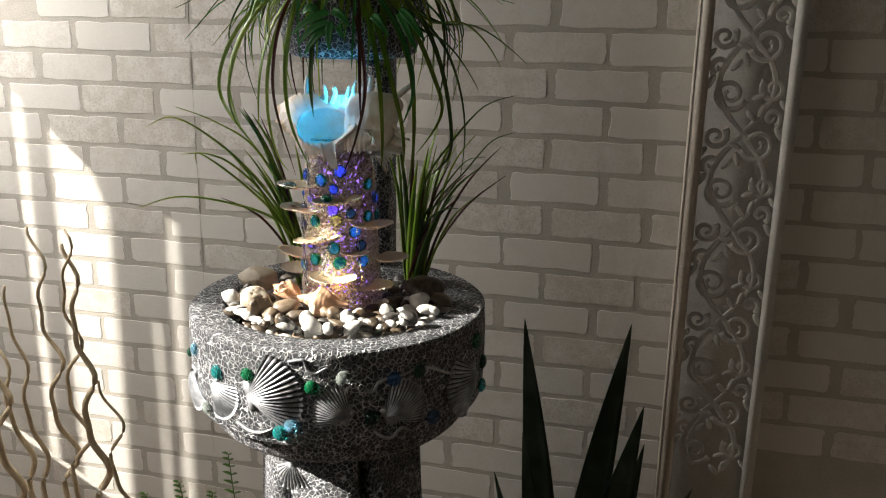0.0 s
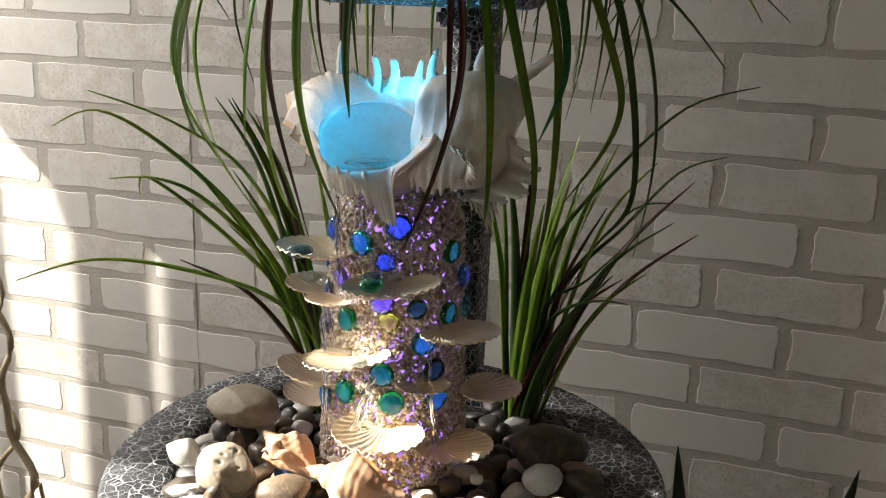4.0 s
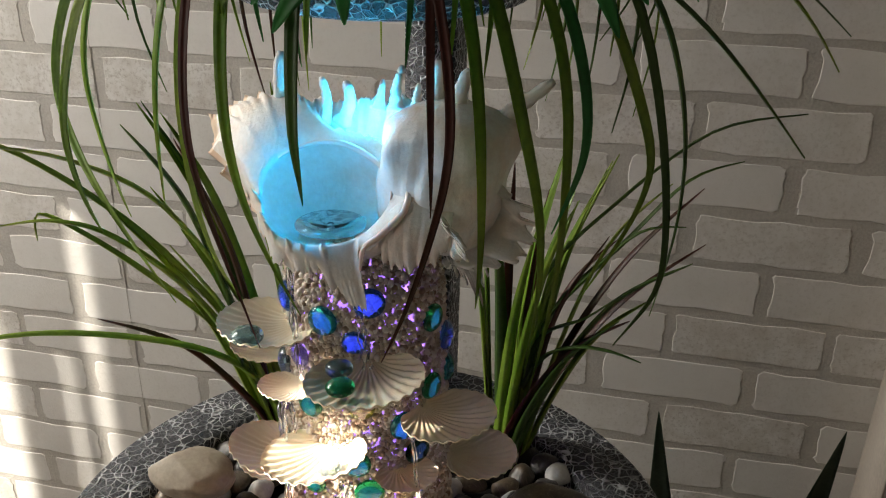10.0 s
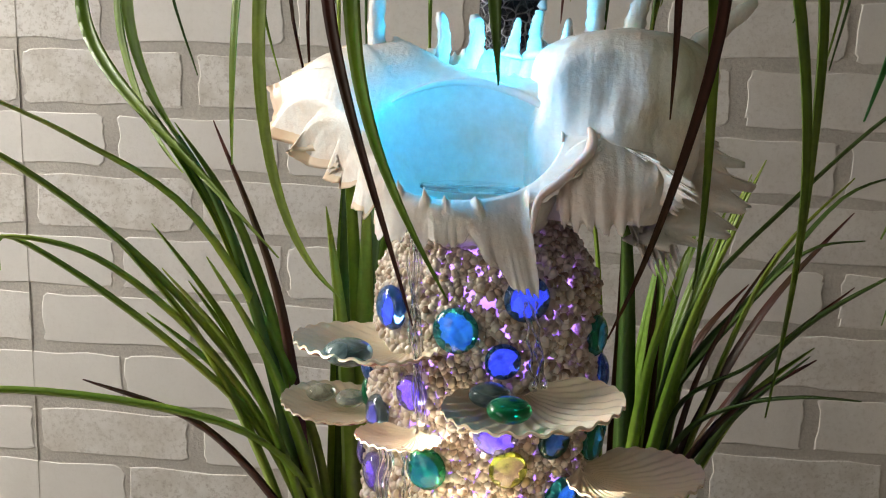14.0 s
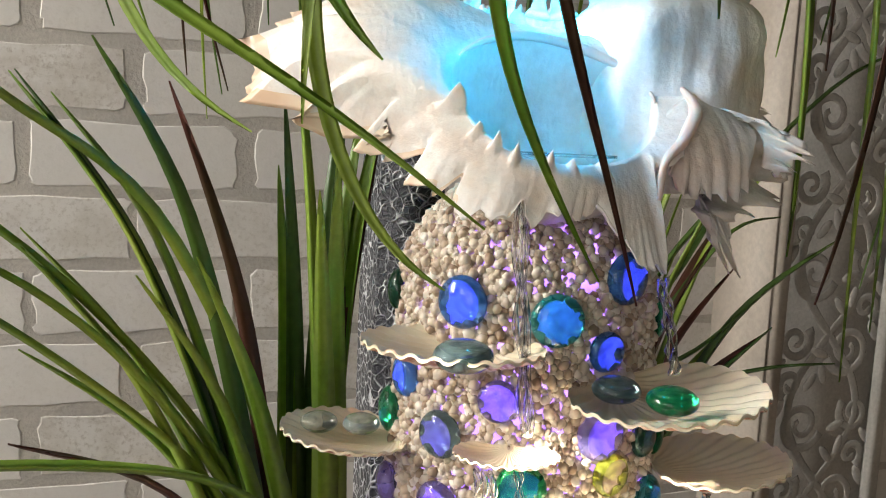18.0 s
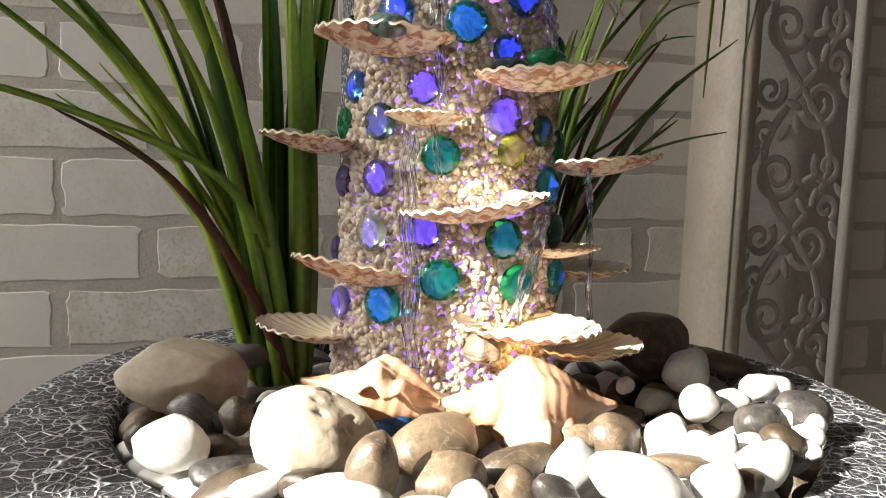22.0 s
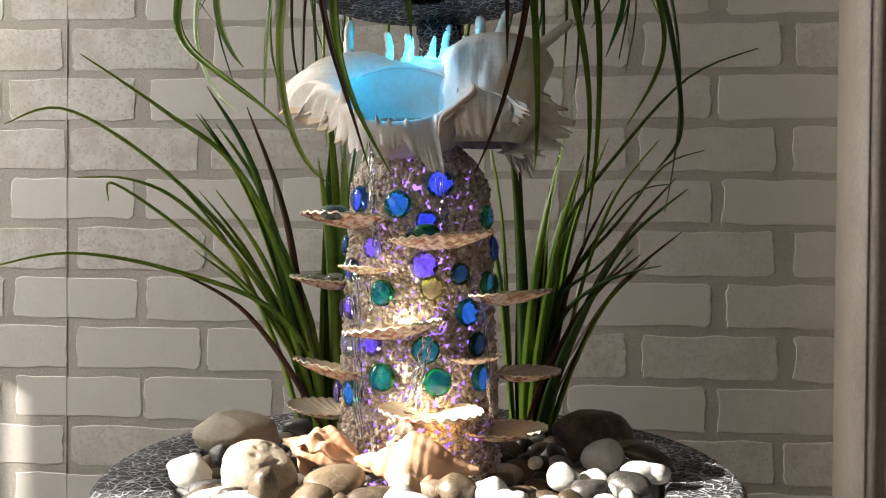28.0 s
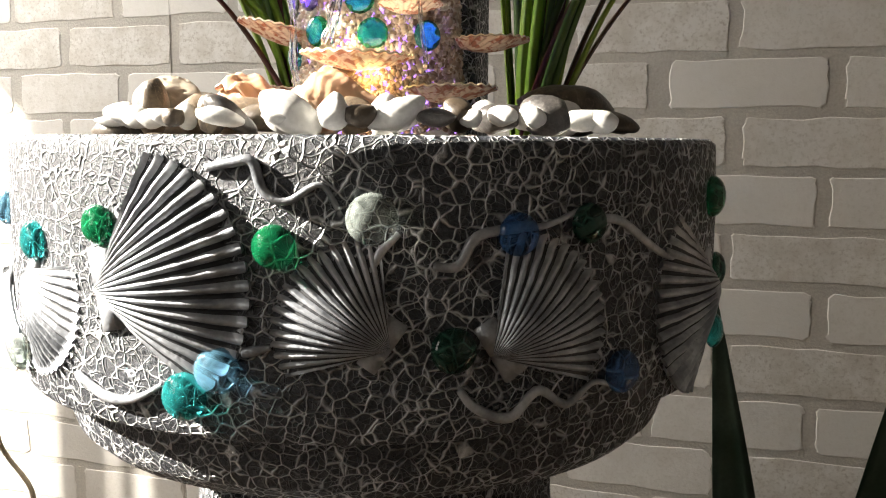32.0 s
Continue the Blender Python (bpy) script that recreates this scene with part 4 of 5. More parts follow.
for n, face in enumerate(cup.faces):
    d, row = TURNS[n % N], n // N
    if 18 <= row <= 23 and noise.noise(Vector((d * 0.12, row * 0.1, 0))) + 1.2 * bell(d, 178, 40) > 0.45:
        face.material_index = 1
cup_ob = spart("shell_cup", cup, [CONCH, CONCH_TAN], "frilled white cup of the shell with a broad flared lip")
# pink rounded lip along the upper edge, and the pink callus beside the whorl
upper = [rim_at(d) + A_OUT * 0.0002 for d in range(0, 150, 5)]
spart("lip", tube(bmesh.new(), upper, [0.0019 * math.sin(math.pi * (0.02 + 0.96 * k / (len(upper) - 1))) ** 0.7 + 0.0002 for k in range(len(upper))], 10), CONCH_PINK, "smooth pink lip of the opening", cup_ob)
fold_pts = [rim_at(d) + flare_at(d) * 0.8 + A_OUT * 0.001 for d in (308, 316, 326, 338, 350, 362, 372)]
spart("folded_lip", tube(bmesh.new(), curve_points(fold_pts, 30), [0.0026 * math.sin(math.pi * (0.03 + 0.94 * k / 29)) ** 0.7 + 0.0002 for k in range(30)], 12, 0.8), CONCH_PINK, "folded pale pink inner lip", cup_ob)
# ribbed crest behind the opening
crest, rows = bmesh.new(), []
for side in (0, 1):
    for j in range(11):
        f = (j if not side else 10 - j) / 10
        row = []
        for k in range(161):
            u = k / 160
            a = radians(192 - 190 * u)
            p = Vector((-0.004 + 0.056 * math.cos(a), -0.010 + 0.028 * math.sin(a), 1.078))
            top = 0.030 + 0.014 * u + 0.0035 * noise.noise(Vector((k * 0.55, 7, 0))) + 0.007 * noise.noise(Vector((k * 0.12, 2, 0)))
            top *= min(1.0, 0.25 + u / 0.16)
            rib = 0.0011 * math.sin(k * 1.05) * f
            lean = Vector((math.cos(a), math.sin(a), 0)) * (0.010 * f * f + rib - 0.0024 * side)
            row.append(crest.verts.new(p + lean + Vector((0, 0, top * f))))
        rows.append(row)
grid_faces(crest, rows)
crest_ob = spart("crest", crest, CONCH, "ribbed upright crest behind the opening")

# body whorl: shoulder near the top, upright ribs and a waist below
whorl, rows = bmesh.new(), []
for j in range(31):
    v = j / 30
    row = []
    for i in range(160):
        a = 2 * math.pi * i / 160
        c = Vector((math.cos(a), math.sin(a), 0))
        swell = 0.46 + 0.54 * math.sin(math.pi * min(1.0, 0.18 + 0.62 * v)) if v < 0.8 else (0.46 + 0.54 * math.sin(math.pi * 0.676)) * math.sqrt(max(0.0, 1 - ((v - 0.8) / 0.2) ** 2))
        rib = 1 + 0.007 * math.sin(a * 23 + 3 * v) * math.sin(math.pi * v) + 0.025 * noise.noise(c * 6 + Vector((0, 0, v * 8))) + 0.10 * noise.noise(c * 2 + Vector((0, 0, v * 3)))
        knob = 0.10 * max(0.0, math.sin(a * 5 + 0.6)) ** 3 * math.exp(-((v - 0.74) / 0.10) ** 2)
        r = swell * (rib + knob)
        row.append(whorl.verts.new((0.050 + 0.010 * v + 0.042 * r * c.x, -0.010 + 0.006 * v + 0.040 * r * c.y, 1.040 + 0.086 * v)))
    rows.append(row)
grid_faces(whorl, rows, True)
whorl_ob = spart("shell_whorl", whorl, CONCH, "ribbed white body whorl with a knobbed shoulder")


def spine(base, tip, r, curl=0.0, blunt=0.55, parent=None):
    """A hollow finger of the shell, blunt at its end, bent to the side by curl."""
    base, tip = Vector(base), Vector(tip)
    n = 14
    pts = [base.lerp(tip, k / n) + Vector((curl * math.sin(math.pi * k / n), 0, 0)) for k in range(n + 1)]
    radii = [1.3 * r * ((1.5 - 0.5 * min(1.0, k / 3)) * (1 - (1 - blunt) * k / n)) * (1 + 0.10 * math.sin(k * 2.3)) for k in range(n + 1)]
    radii[-1] *= 0.55
    spart("spine", tube(bmesh.new(), pts, radii, 10, 0.85), parent=parent or crest_ob)


for base, tip, r, curl, blunt in (((-0.052, 0.010, 1.092), (-0.060, 0.022, 1.144), 0.0046, -0.004, 0.75), ((-0.030, 0.014, 1.102), (-0.029, 0.010, 1.132), 0.0030, 0.003, 0.75),
                                  ((-0.018, 0.016, 1.102), (-0.012, 0.008, 1.131), 0.0034, 0.004, 0.8), ((0.006, 0.018, 1.112), (0.009, 0.020, 1.131), 0.0030, 0.0, 0.4), ((0.018, 0.018, 1.112), (0.021, 0.023, 1.140), 0.0040, -0.002, 0.45)):
    spine(base, tip, r, curl, blunt)
for base, tip, r, curl, blunt in (((0.044, 0.014, 1.116), (0.045, 0.020, 1.146), 0.0048, 0.001, 0.7), ((0.062, 0.002, 1.116), (0.068, 0.000, 1.146), 0.0046, -0.002, 0.6), ((0.076, 0.002, 1.106), (0.118, 0.012, 1.140), 0.0058, 0.0, 0.5), ((0.032, 0.012, 1.114), (0.033, 0.018, 1.131), 0.0036, 0.0, 0.4)):
    spine(base, tip, r, curl, blunt, whorl_ob)


def wing(keys, spread, jag, seed, curl=0.004, pleat=0.004):
    """A thin frilled sheet: inner edge through keys, outer edge spread away, curled and jagged."""
    inner = curve_points(keys, 54)
    bm, rows = bmesh.new(), []
    for f in (0.0, 0.2, 0.4, 0.6, 0.8, 0.92, 1.0):
        row = []
        for k, p in enumerate(inner):
            w = math.sin(math.pi * min(1, 0.12 + 0.8 * k / 53)) ** 0.7
            out = Vector(spread) * w * f * (1 + f * f * jag * (0.5 * math.sin(k * 0.9 + seed) + noise.noise(Vector((k * 0.55, seed, 0))) + 0.5 * noise.noise(Vector((k * 1.4, seed, 4)))))
            row.append(bm.verts.new(p + out + Vector((0, -curl * math.sin(f * 3) - pleat * f * math.sin(k * 0.7 + seed), 0.003 * f * noise.noise(Vector((k * 0.3, 5, seed)))))))
        rows.append(row)
    back = [[bm.verts.new(v.co + Vector((0, 0.0016, 0.0008))) for v in row] for row in rows]
    grid_faces(bm, rows)
    grid_faces(bm, back[::-1])
    rim = lambda g: g[-1] + [r[-1] for r in g[-2::-1]] + g[0][-2::-1] + [r[0] for r in g[1:-1]]  # noqa: E731
    grid_faces(bm, [rim(rows), rim(back)], True)
    spart("frill", bm, CONCH, "thin jagged frill of the shell")


# the smooth white flap below the whorl, its curled tip, and the ragged frill behind
wing([(0.028, -0.050, 1.066), (0.040, -0.048, 1.076), (0.056, -0.046, 1.076), (0.070, -0.042, 1.072)], (0.002, -0.016, -0.036), 0.14, 3, 0.007, 0.0009)
wing([(0.056, -0.048, 1.074), (0.066, -0.052, 1.070), (0.072, -0.056, 1.062), (0.071, -0.058, 1.052)], (0.010, -0.010, -0.006), 0.6, 6, 0.003)
wing([(0.070, -0.018, 1.090), (0.086, -0.012, 1.076), (0.090, -0.010, 1.058), (0.076, -0.018, 1.040), (0.060, -0.030, 1.032)], (0.024, -0.006, -0.008), 0.45, 1)
wing([(0.060, -0.024, 1.044), (0.072, -0.016, 1.040), (0.082, -0.008, 1.044)], (0.010, -0.006, -0.024), 0.5, 9)
solid("water_pool", lathe(bmesh.new(), [(0.002, 1.0545), (0.022, 1.0545), (0.022, 1.0535), (0.002, 1.0535)], 40, (-0.008, -0.040)), WATER, "small pool of clear water in the shell", "water")

# ---- stones ----
STONE_WORDS = {WHITE_STONE: "smooth white pebble", BROWN_STONE: "glossy dark brown river pebble", GREY_STONE: "dark grey river pebble", CREAM_STONE: "large pitted cream stone", TAN_STONE: "tan brown river pebble"}
stone_count = [0]


def pebble_mesh(sx, sy, sz, material, seed, fine=3):
    bm = bmesh.new()
    bmesh.ops.create_icosphere(bm, subdivisions=fine, radius=1.0)
    at = Vector((seed * 3.1, seed * 1.7, seed * 0.9))
    worn = random.Random(seed)
    facets = [(Vector((worn.uniform(-1, 1), worn.uniform(-1, 1), worn.uniform(-1, 1))).normalized(), worn.uniform(0.70, 0.90)) for _ in range(3 if material is CREAM_STONE else 7)]
    for v in bm.verts:
        n = v.co.normalized()
        k = 1 + 0.26 * noise.noise(n * 0.8 + at) + 0.05 * noise.noise(n * 2.1 + at)
        if material is CREAM_STONE:
            k += 0.02 * noise.noise(n * 4 + at) - 0.30 * max(0, noise.noise(n * 2.4 + at * 2) - 0.34) - 0.35 * max(0, noise.noise(n * 5.5 + at * 3) - 0.52)
        for way, cut in facets:
            over = n.dot(way) * k - cut
            if over > 0:
                k -= 0.8 * over / max(0.4, n.dot(way))
        v.co = Vector((n.x * sx, n.y * sy, n.z * sz)) * k * 1.08
    return finish(bm, material)


def pebble(x, y, z, sx, sy, sz, roll, material):
    stone_count[0] += 1
    k = stone_count[0]
    grow = 0.92 if material is WHITE_STONE else 0.86 if material is CREAM_STONE else 1.0
    sx, sy, sz = sx * grow * (1.06 + 0.10 * math.sin(k * 2.7)), sy * grow, sz * grow * (0.97 + 0.08 * math.sin(k * 1.3))
    me = pebble_mesh(sx, sy, sz, material, k, 5 if material is CREAM_STONE else 3)
    solid("pebble" if material is not CREAM_STONE else "stone", me, None, STONE_WORDS[material] + " in the fountain bowl", "stone", "stones in the bowl", m=pose(x, y, z, 0, roll, (k * 37) % 50 - 25))


SHARED = [[pebble_mesh(0.0125 * (0.8 + 0.14 * j), 0.0105, 0.0078 * (1.2 - 0.1 * j), m, 200 + 9 * i + j, 3) for j in range(5)] for i, m in enumerate((WHITE_STONE, BROWN_STONE, GREY_STONE, TAN_STONE))]
rs = random.Random(11)
spots = []
for _ in range(1500):
    a, d = rs.uniform(0, 2 * math.pi), BI * math.sqrt(rs.uniform(0.0, 0.92))
    x, y = BX + d * math.cos(a), BY + d * math.sin(a)
    if math.hypot(x, y) < 0.066 or any((x - p) ** 2 + (y - q) ** 2 < 0.0150 ** 2 for p, q in spots) or (y > 0.1 and abs(x) < 0.05):
        continue
    spots.append((x, y))
    i = rs.choice((0, 0, 1, 1, 2, 2, 3)) if y < 0.03 else rs.choice((2, 2, 1, 0))
    word = STONE_WORDS[(WHITE_STONE, BROWN_STONE, GREY_STONE, TAN_STONE)[i]]
    solid("pebble", rs.choice(SHARED[i]), None, word + " in the fountain bowl", "stone", "stones in the bowl", m=pose(x, y, 0.783 + rs.uniform(-0.001, 0.006), rs.uniform(-25, 25), rs.uniform(-25, 25), rs.uniform(0, 360)))

pebble(-0.141, -0.012, 0.812, 0.0305, 0.0255, 0.0205, 6, CREAM_STONE)
pebble(-0.091, -0.122, 0.815, 0.0270, 0.0240, 0.0215, 13, CREAM_STONE)
pebble(-0.079, 0.087, 0.808, 0.0148, 0.0106, 0.0102, 11, WHITE_STONE)
pebble(-0.096, 0.059, 0.807, 0.0240, 0.0144, 0.0100, 0, GREY_STONE)
pebble(-0.158, -0.088, 0.807, 0.0076, 0.0065, 0.0076, 13, BROWN_STONE)
pebble(-0.147, -0.099, 0.808, 0.0165, 0.0121, 0.0120, 14, WHITE_STONE)
pebble(-0.139, -0.055, 0.807, 0.0098, 0.0076, 0.0082, 14, GREY_STONE)
pebble(-0.119, -0.066, 0.807, 0.0072, 0.0071, 0.0096, -13, BROWN_STONE)
pebble(-0.120, -0.137, 0.800, 0.0206, 0.0132, 0.0106, -2, BROWN_STONE)
pebble(-0.121, -0.120, 0.800, 0.0157, 0.0097, 0.0072, 3, GREY_STONE)
pebble(-0.101, -0.153, 0.807, 0.0098, 0.0069, 0.0065, -7, BROWN_STONE)
pebble(-0.115, -0.146, 0.806, 0.0137, 0.0080, 0.0050, -4, WHITE_STONE)
pebble(-0.091, -0.162, 0.807, 0.0193, 0.0114, 0.0076, 3, WHITE_STONE)
pebble(-0.083, -0.172, 0.807, 0.0106, 0.0080, 0.0082, 9, WHITE_STONE)
pebble(-0.077, -0.163, 0.812, 0.0085, 0.0102, 0.0165, 5, BROWN_STONE)
pebble(-0.045, -0.125, 0.808, 0.0231, 0.0141, 0.0101, -10, TAN_STONE)
pebble(-0.046, -0.163, 0.808, 0.0134, 0.0109, 0.0121, 20, TAN_STONE)
pebble(-0.045, -0.179, 0.807, 0.0090, 0.0074, 0.0084, 11, WHITE_STONE)
pebble(-0.065, -0.181, 0.806, 0.0119, 0.0075, 0.0057, -9, WHITE_STONE)
pebble(-0.051, -0.190, 0.806, 0.0067, 0.0050, 0.0050, 1, WHITE_STONE)
pebble(-0.040, -0.080, 0.807, 0.0190, 0.0108, 0.0063, -5, BROWN_STONE)
pebble(-0.022, -0.073, 0.807, 0.0097, 0.0079, 0.0089, 12, WHITE_STONE)
pebble(-0.001, -0.121, 0.806, 0.0074, 0.0057, 0.0059, -14, WHITE_STONE)
pebble(-0.013, -0.148, 0.807, 0.0159, 0.0103, 0.0083, -1, BROWN_STONE)
pebble(-0.027, -0.180, 0.808, 0.0090, 0.0085, 0.0109, 0, BROWN_STONE)
pebble(0.006, -0.159, 0.808, 0.0107, 0.0091, 0.0107, -3, WHITE_STONE)
pebble(-0.013, -0.184, 0.807, 0.0150, 0.0094, 0.0072, 35, GREY_STONE)
pebble(0.024, -0.127, 0.807, 0.0112, 0.0079, 0.0075, 8, TAN_STONE)
pebble(0.038, -0.133, 0.808, 0.0119, 0.0098, 0.0112, 13, BROWN_STONE)
pebble(0.023, -0.184, 0.808, 0.0229, 0.0142, 0.0105, 25, WHITE_STONE)
pebble(-0.013, -0.195, 0.806, 0.0119, 0.0072, 0.0051, 12, WHITE_STONE)
pebble(0.032, -0.162, 0.806, 0.0109, 0.0069, 0.0054, -4, GREY_STONE)
pebble(0.054, -0.161, 0.806, 0.0139, 0.0080, 0.0050, 6, TAN_STONE)
pebble(0.061, -0.139, 0.808, 0.0120, 0.0108, 0.0135, 14, WHITE_STONE)
pebble(0.071, -0.147, 0.807, 0.0104, 0.0076, 0.0074, 2, WHITE_STONE)
pebble(0.075, -0.157, 0.808, 0.0086, 0.0079, 0.0101, 12, WHITE_STONE)
pebble(0.052, -0.190, 0.808, 0.0100, 0.0090, 0.0113, 2, WHITE_STONE)
pebble(0.096, -0.148, 0.807, 0.0076, 0.0058, 0.0060, -10, WHITE_STONE)
pebble(0.081, -0.175, 0.807, 0.0167, 0.0108, 0.0087, -25, WHITE_STONE)
pebble(0.140, -0.030, 0.808, 0.0153, 0.0118, 0.0125, 3, WHITE_STONE)
pebble(0.108, -0.093, 0.808, 0.0110, 0.0090, 0.0102, -6, WHITE_STONE)
pebble(0.130, -0.086, 0.807, 0.0105, 0.0078, 0.0079, 6, WHITE_STONE)
pebble(0.161, -0.068, 0.807, 0.0129, 0.0090, 0.0083, -3, WHITE_STONE)
pebble(0.172, -0.068, 0.807, 0.0112, 0.0079, 0.0075, 13, WHITE_STONE)
pebble(0.139, -0.117, 0.807, 0.0075, 0.0068, 0.0084, -9, WHITE_STONE)
pebble(0.130, -0.144, 0.807, 0.0095, 0.0067, 0.0063, 4, WHITE_STONE)
pebble(0.122, -0.120, 0.807, 0.0115, 0.0091, 0.0098, -13, GREY_STONE)
pebble(0.108, -0.155, 0.808, 0.0090, 0.0086, 0.0112, -50, BROWN_STONE)
pebble(0.148, -0.117, 0.808, 0.0144, 0.0108, 0.0110, 0, GREY_STONE)
pebble(0.116, -0.158, 0.806, 0.0088, 0.0059, 0.0050, -1, WHITE_STONE)
pebble(0.065, -0.187, 0.807, 0.0088, 0.0064, 0.0063, -1, BROWN_STONE)
pebble(0.100, -0.169, 0.806, 0.0097, 0.0065, 0.0055, -1, GREY_STONE)
pebble(0.021, -0.196, 0.806, 0.0103, 0.0065, 0.0050, 10, WHITE_STONE)
pebble(-0.043, -0.193, 0.806, 0.0050, 0.0043, 0.0050, 0, BROWN_STONE)
pebble(0.090, -0.047, 0.806, 0.0054, 0.0046, 0.0054, -5, WHITE_STONE)
pebble(0.170, -0.009, 0.807, 0.0145, 0.0093, 0.0073, 13, TAN_STONE)
pebble(0.174, -0.022, 0.807, 0.0156, 0.0097, 0.0073, 11, TAN_STONE)
pebble(0.137, 0.009, 0.814, 0.0325, 0.0235, 0.0195, -5, BROWN_STONE)
pebble(0.145, -0.131, 0.807, 0.0057, 0.0052, 0.0066, -9, WHITE_STONE)

bm = bmesh.new()
bmesh.ops.create_uvsphere(bm, u_segments=20, v_segments=12, radius=0.0095)
bmesh.ops.scale(bm, verts=bm.verts, vec=(1, 1, 0.6))
solid("glass_gem", bm, BLUE_GLASS, "flat blue glass gem lying among the pebbles", "glass gem", m=pose(-0.054, -0.100, 0.812, 30, -10, 0))
whelk("whelk_shell", pose(-0.055, -0.086, 0.818, 25, -9, 153), 0.080, 0.0200, PEACH, "peach spiral whelk shell with a knobbed shoulder among the pebbles")
whelk("whelk_shell", pose(0.009, -0.105, 0.818, -30, -4, 178), 0.086, 0.0225, PEACH, "large pale orange whelk shell with a pointed canal among the pebbles")
whelk("snail_shell", pose(0.000, -0.066, 0.836, 20, 60, 40), 0.022, 0.012, TAN_STONE, "small brown snail shell at the column foot")

# ---- plants ----
def blade(name, keys, width, material, parent, curl=0.35, n=22, m=None, across=None):
    """A long leaf through keys: a shallow V in section, tapering to a point."""
    pts = curve_points(keys, n)
    chord = pts[-1] - pts[0]
    across = across or (Vector((chord.y, -chord.x, 0)) if math.hypot(chord.x, chord.y) > 0.01 else Vector((1, 0, 0)))
    bm, rows = bmesh.new(), []
    for i, p in enumerate(pts):
        t = (pts[min(i + 1, n - 1)] - pts[max(i - 1, 0)]).normalized()
        s = (across - t * across.dot(t)).normalized()
        u = s.cross(t)
        f = i / (n - 1)
        w = width * (0.55 + 0.45 * min(1, f * 5)) * (1 - f ** 2.6) + 0.0003
        rows.append([bm.verts.new(p - s * w + u * w * curl), bm.verts.new(p - s * w * 0.45 + u * w * curl * 0.15 - u * 0.0003), bm.verts.new(p - u * w * 0.18), bm.verts.new(p + s * w * 0.45 + u * w * curl * 0.15 - u * 0.0003), bm.verts.new(p + s * w + u * w * curl), bm.verts.new(p - u * (w * 0.3 + 0.0004))])
    grid_faces(bm, rows, True)
    return part(name, bm, material, parent, "", m)


def tuft(name, label, base, seed, upright, arching, height, lean, width=0.0048):
    """Grass-like leaves from one foot: a tight upright sheaf and leaves that arch outward."""
    r = random.Random(seed)
    plant = thing(name, label, "grass plant", "grass plants in the fountain bowl", m=pose(*base))
    lean = Vector(lean)
    for k in range(upright + arching):
        a = r.uniform(0, 2 * math.pi)
        foot = Vector((0.014 * math.cos(a), 0.010 * math.sin(a), 0))
        if k < upright:
            h = height * r.uniform(0.8, 1.12)
            d = Vector((0.035 * math.cos(a), 0.030 * math.sin(a), 0)) + lean * r.uniform(-0.1, 0.25)
            keys = [foot, foot * 1.1 + d * 0.15 + Vector((0, 0, h * 0.35)), foot + d * 0.45 + Vector((0, 0, h * 0.7)), foot + d + Vector((0, 0, h))]
        else:
            h = height * r.uniform(0.6, 1.15)
            d = lean * r.uniform(0.3, 1.0) + Vector((0.03 * math.cos(a), 0.05 * math.sin(a), 0))
            keys = [foot, foot + d * 0.24 + Vector((0, 0, h * 0.40)), foot + d * 0.58 + Vector((0, 0, h * 0.76)), foot + d + Vector((0, 0, h * r.uniform(0.94, 1.04)))]
        blade("leaf", keys, width * r.uniform(0.65, 1.15), r.choice((GRASS, GRASS, GRASS, GRASS_DARK, GRASS_RED)), plant)
    return plant


def far_leaf(plant, base, keys, width=0.003, material=GRASS):
    base = Vector(base)
    blade("leaf", [Vector(k) - base for k in keys], width, material, plant, n=26)

LEFT_FOOT, RIGHT_FOOT = (-0.085, 0.06, 0.775), (0.09, 0.11, 0.775)
left = tuft("grass_plant", "artificial grass plant with long green and reddish leaves in the pebbles", LEFT_FOOT, 5, 9, 12, 0.29, (-0.15, -0.03, 0), 0.0074)
for keys in (((-0.10, 0.05, 0.90), (-0.150, 0.02, 1.019), (-0.202, -0.013, 1.067), (-0.236, -0.079, 1.098)), ((-0.115, 0.05, 0.89), (-0.172, 0.037, 0.978), (-0.238, 0.018, 1.041), (-0.292, -0.001, 1.071), (-0.327, -0.020, 1.056)),
             ((-0.095, 0.04, 0.86), (-0.125, 0.009, 0.913), (-0.192, -0.034, 0.944), (-0.246, -0.077, 0.956), (-0.285, -0.120, 0.945)), ((-0.11, 0.05, 0.87), (-0.152, 0.037, 0.945), (-0.199, 0.018, 0.996), (-0.234, -0.001, 1.014), (-0.268, -0.020, 1.014)),
             ((-0.105, 0.05, 0.85), (-0.135, 0.046, 0.907), (-0.180, 0.035, 0.954), (-0.225, 0.023, 0.992), (-0.256, 0.012, 1.012), (-0.252, 0.0, 0.996))):
    far_leaf(left, LEFT_FOOT, (LEFT_FOOT,) + keys, 0.0050, GRASS)
right = tuft("grass_plant", "artificial grass plant with long dark green leaves in the pebbles", RIGHT_FOOT, 9, 14, 12, 0.28, (0.14, 0.00, 0), 0.0062)
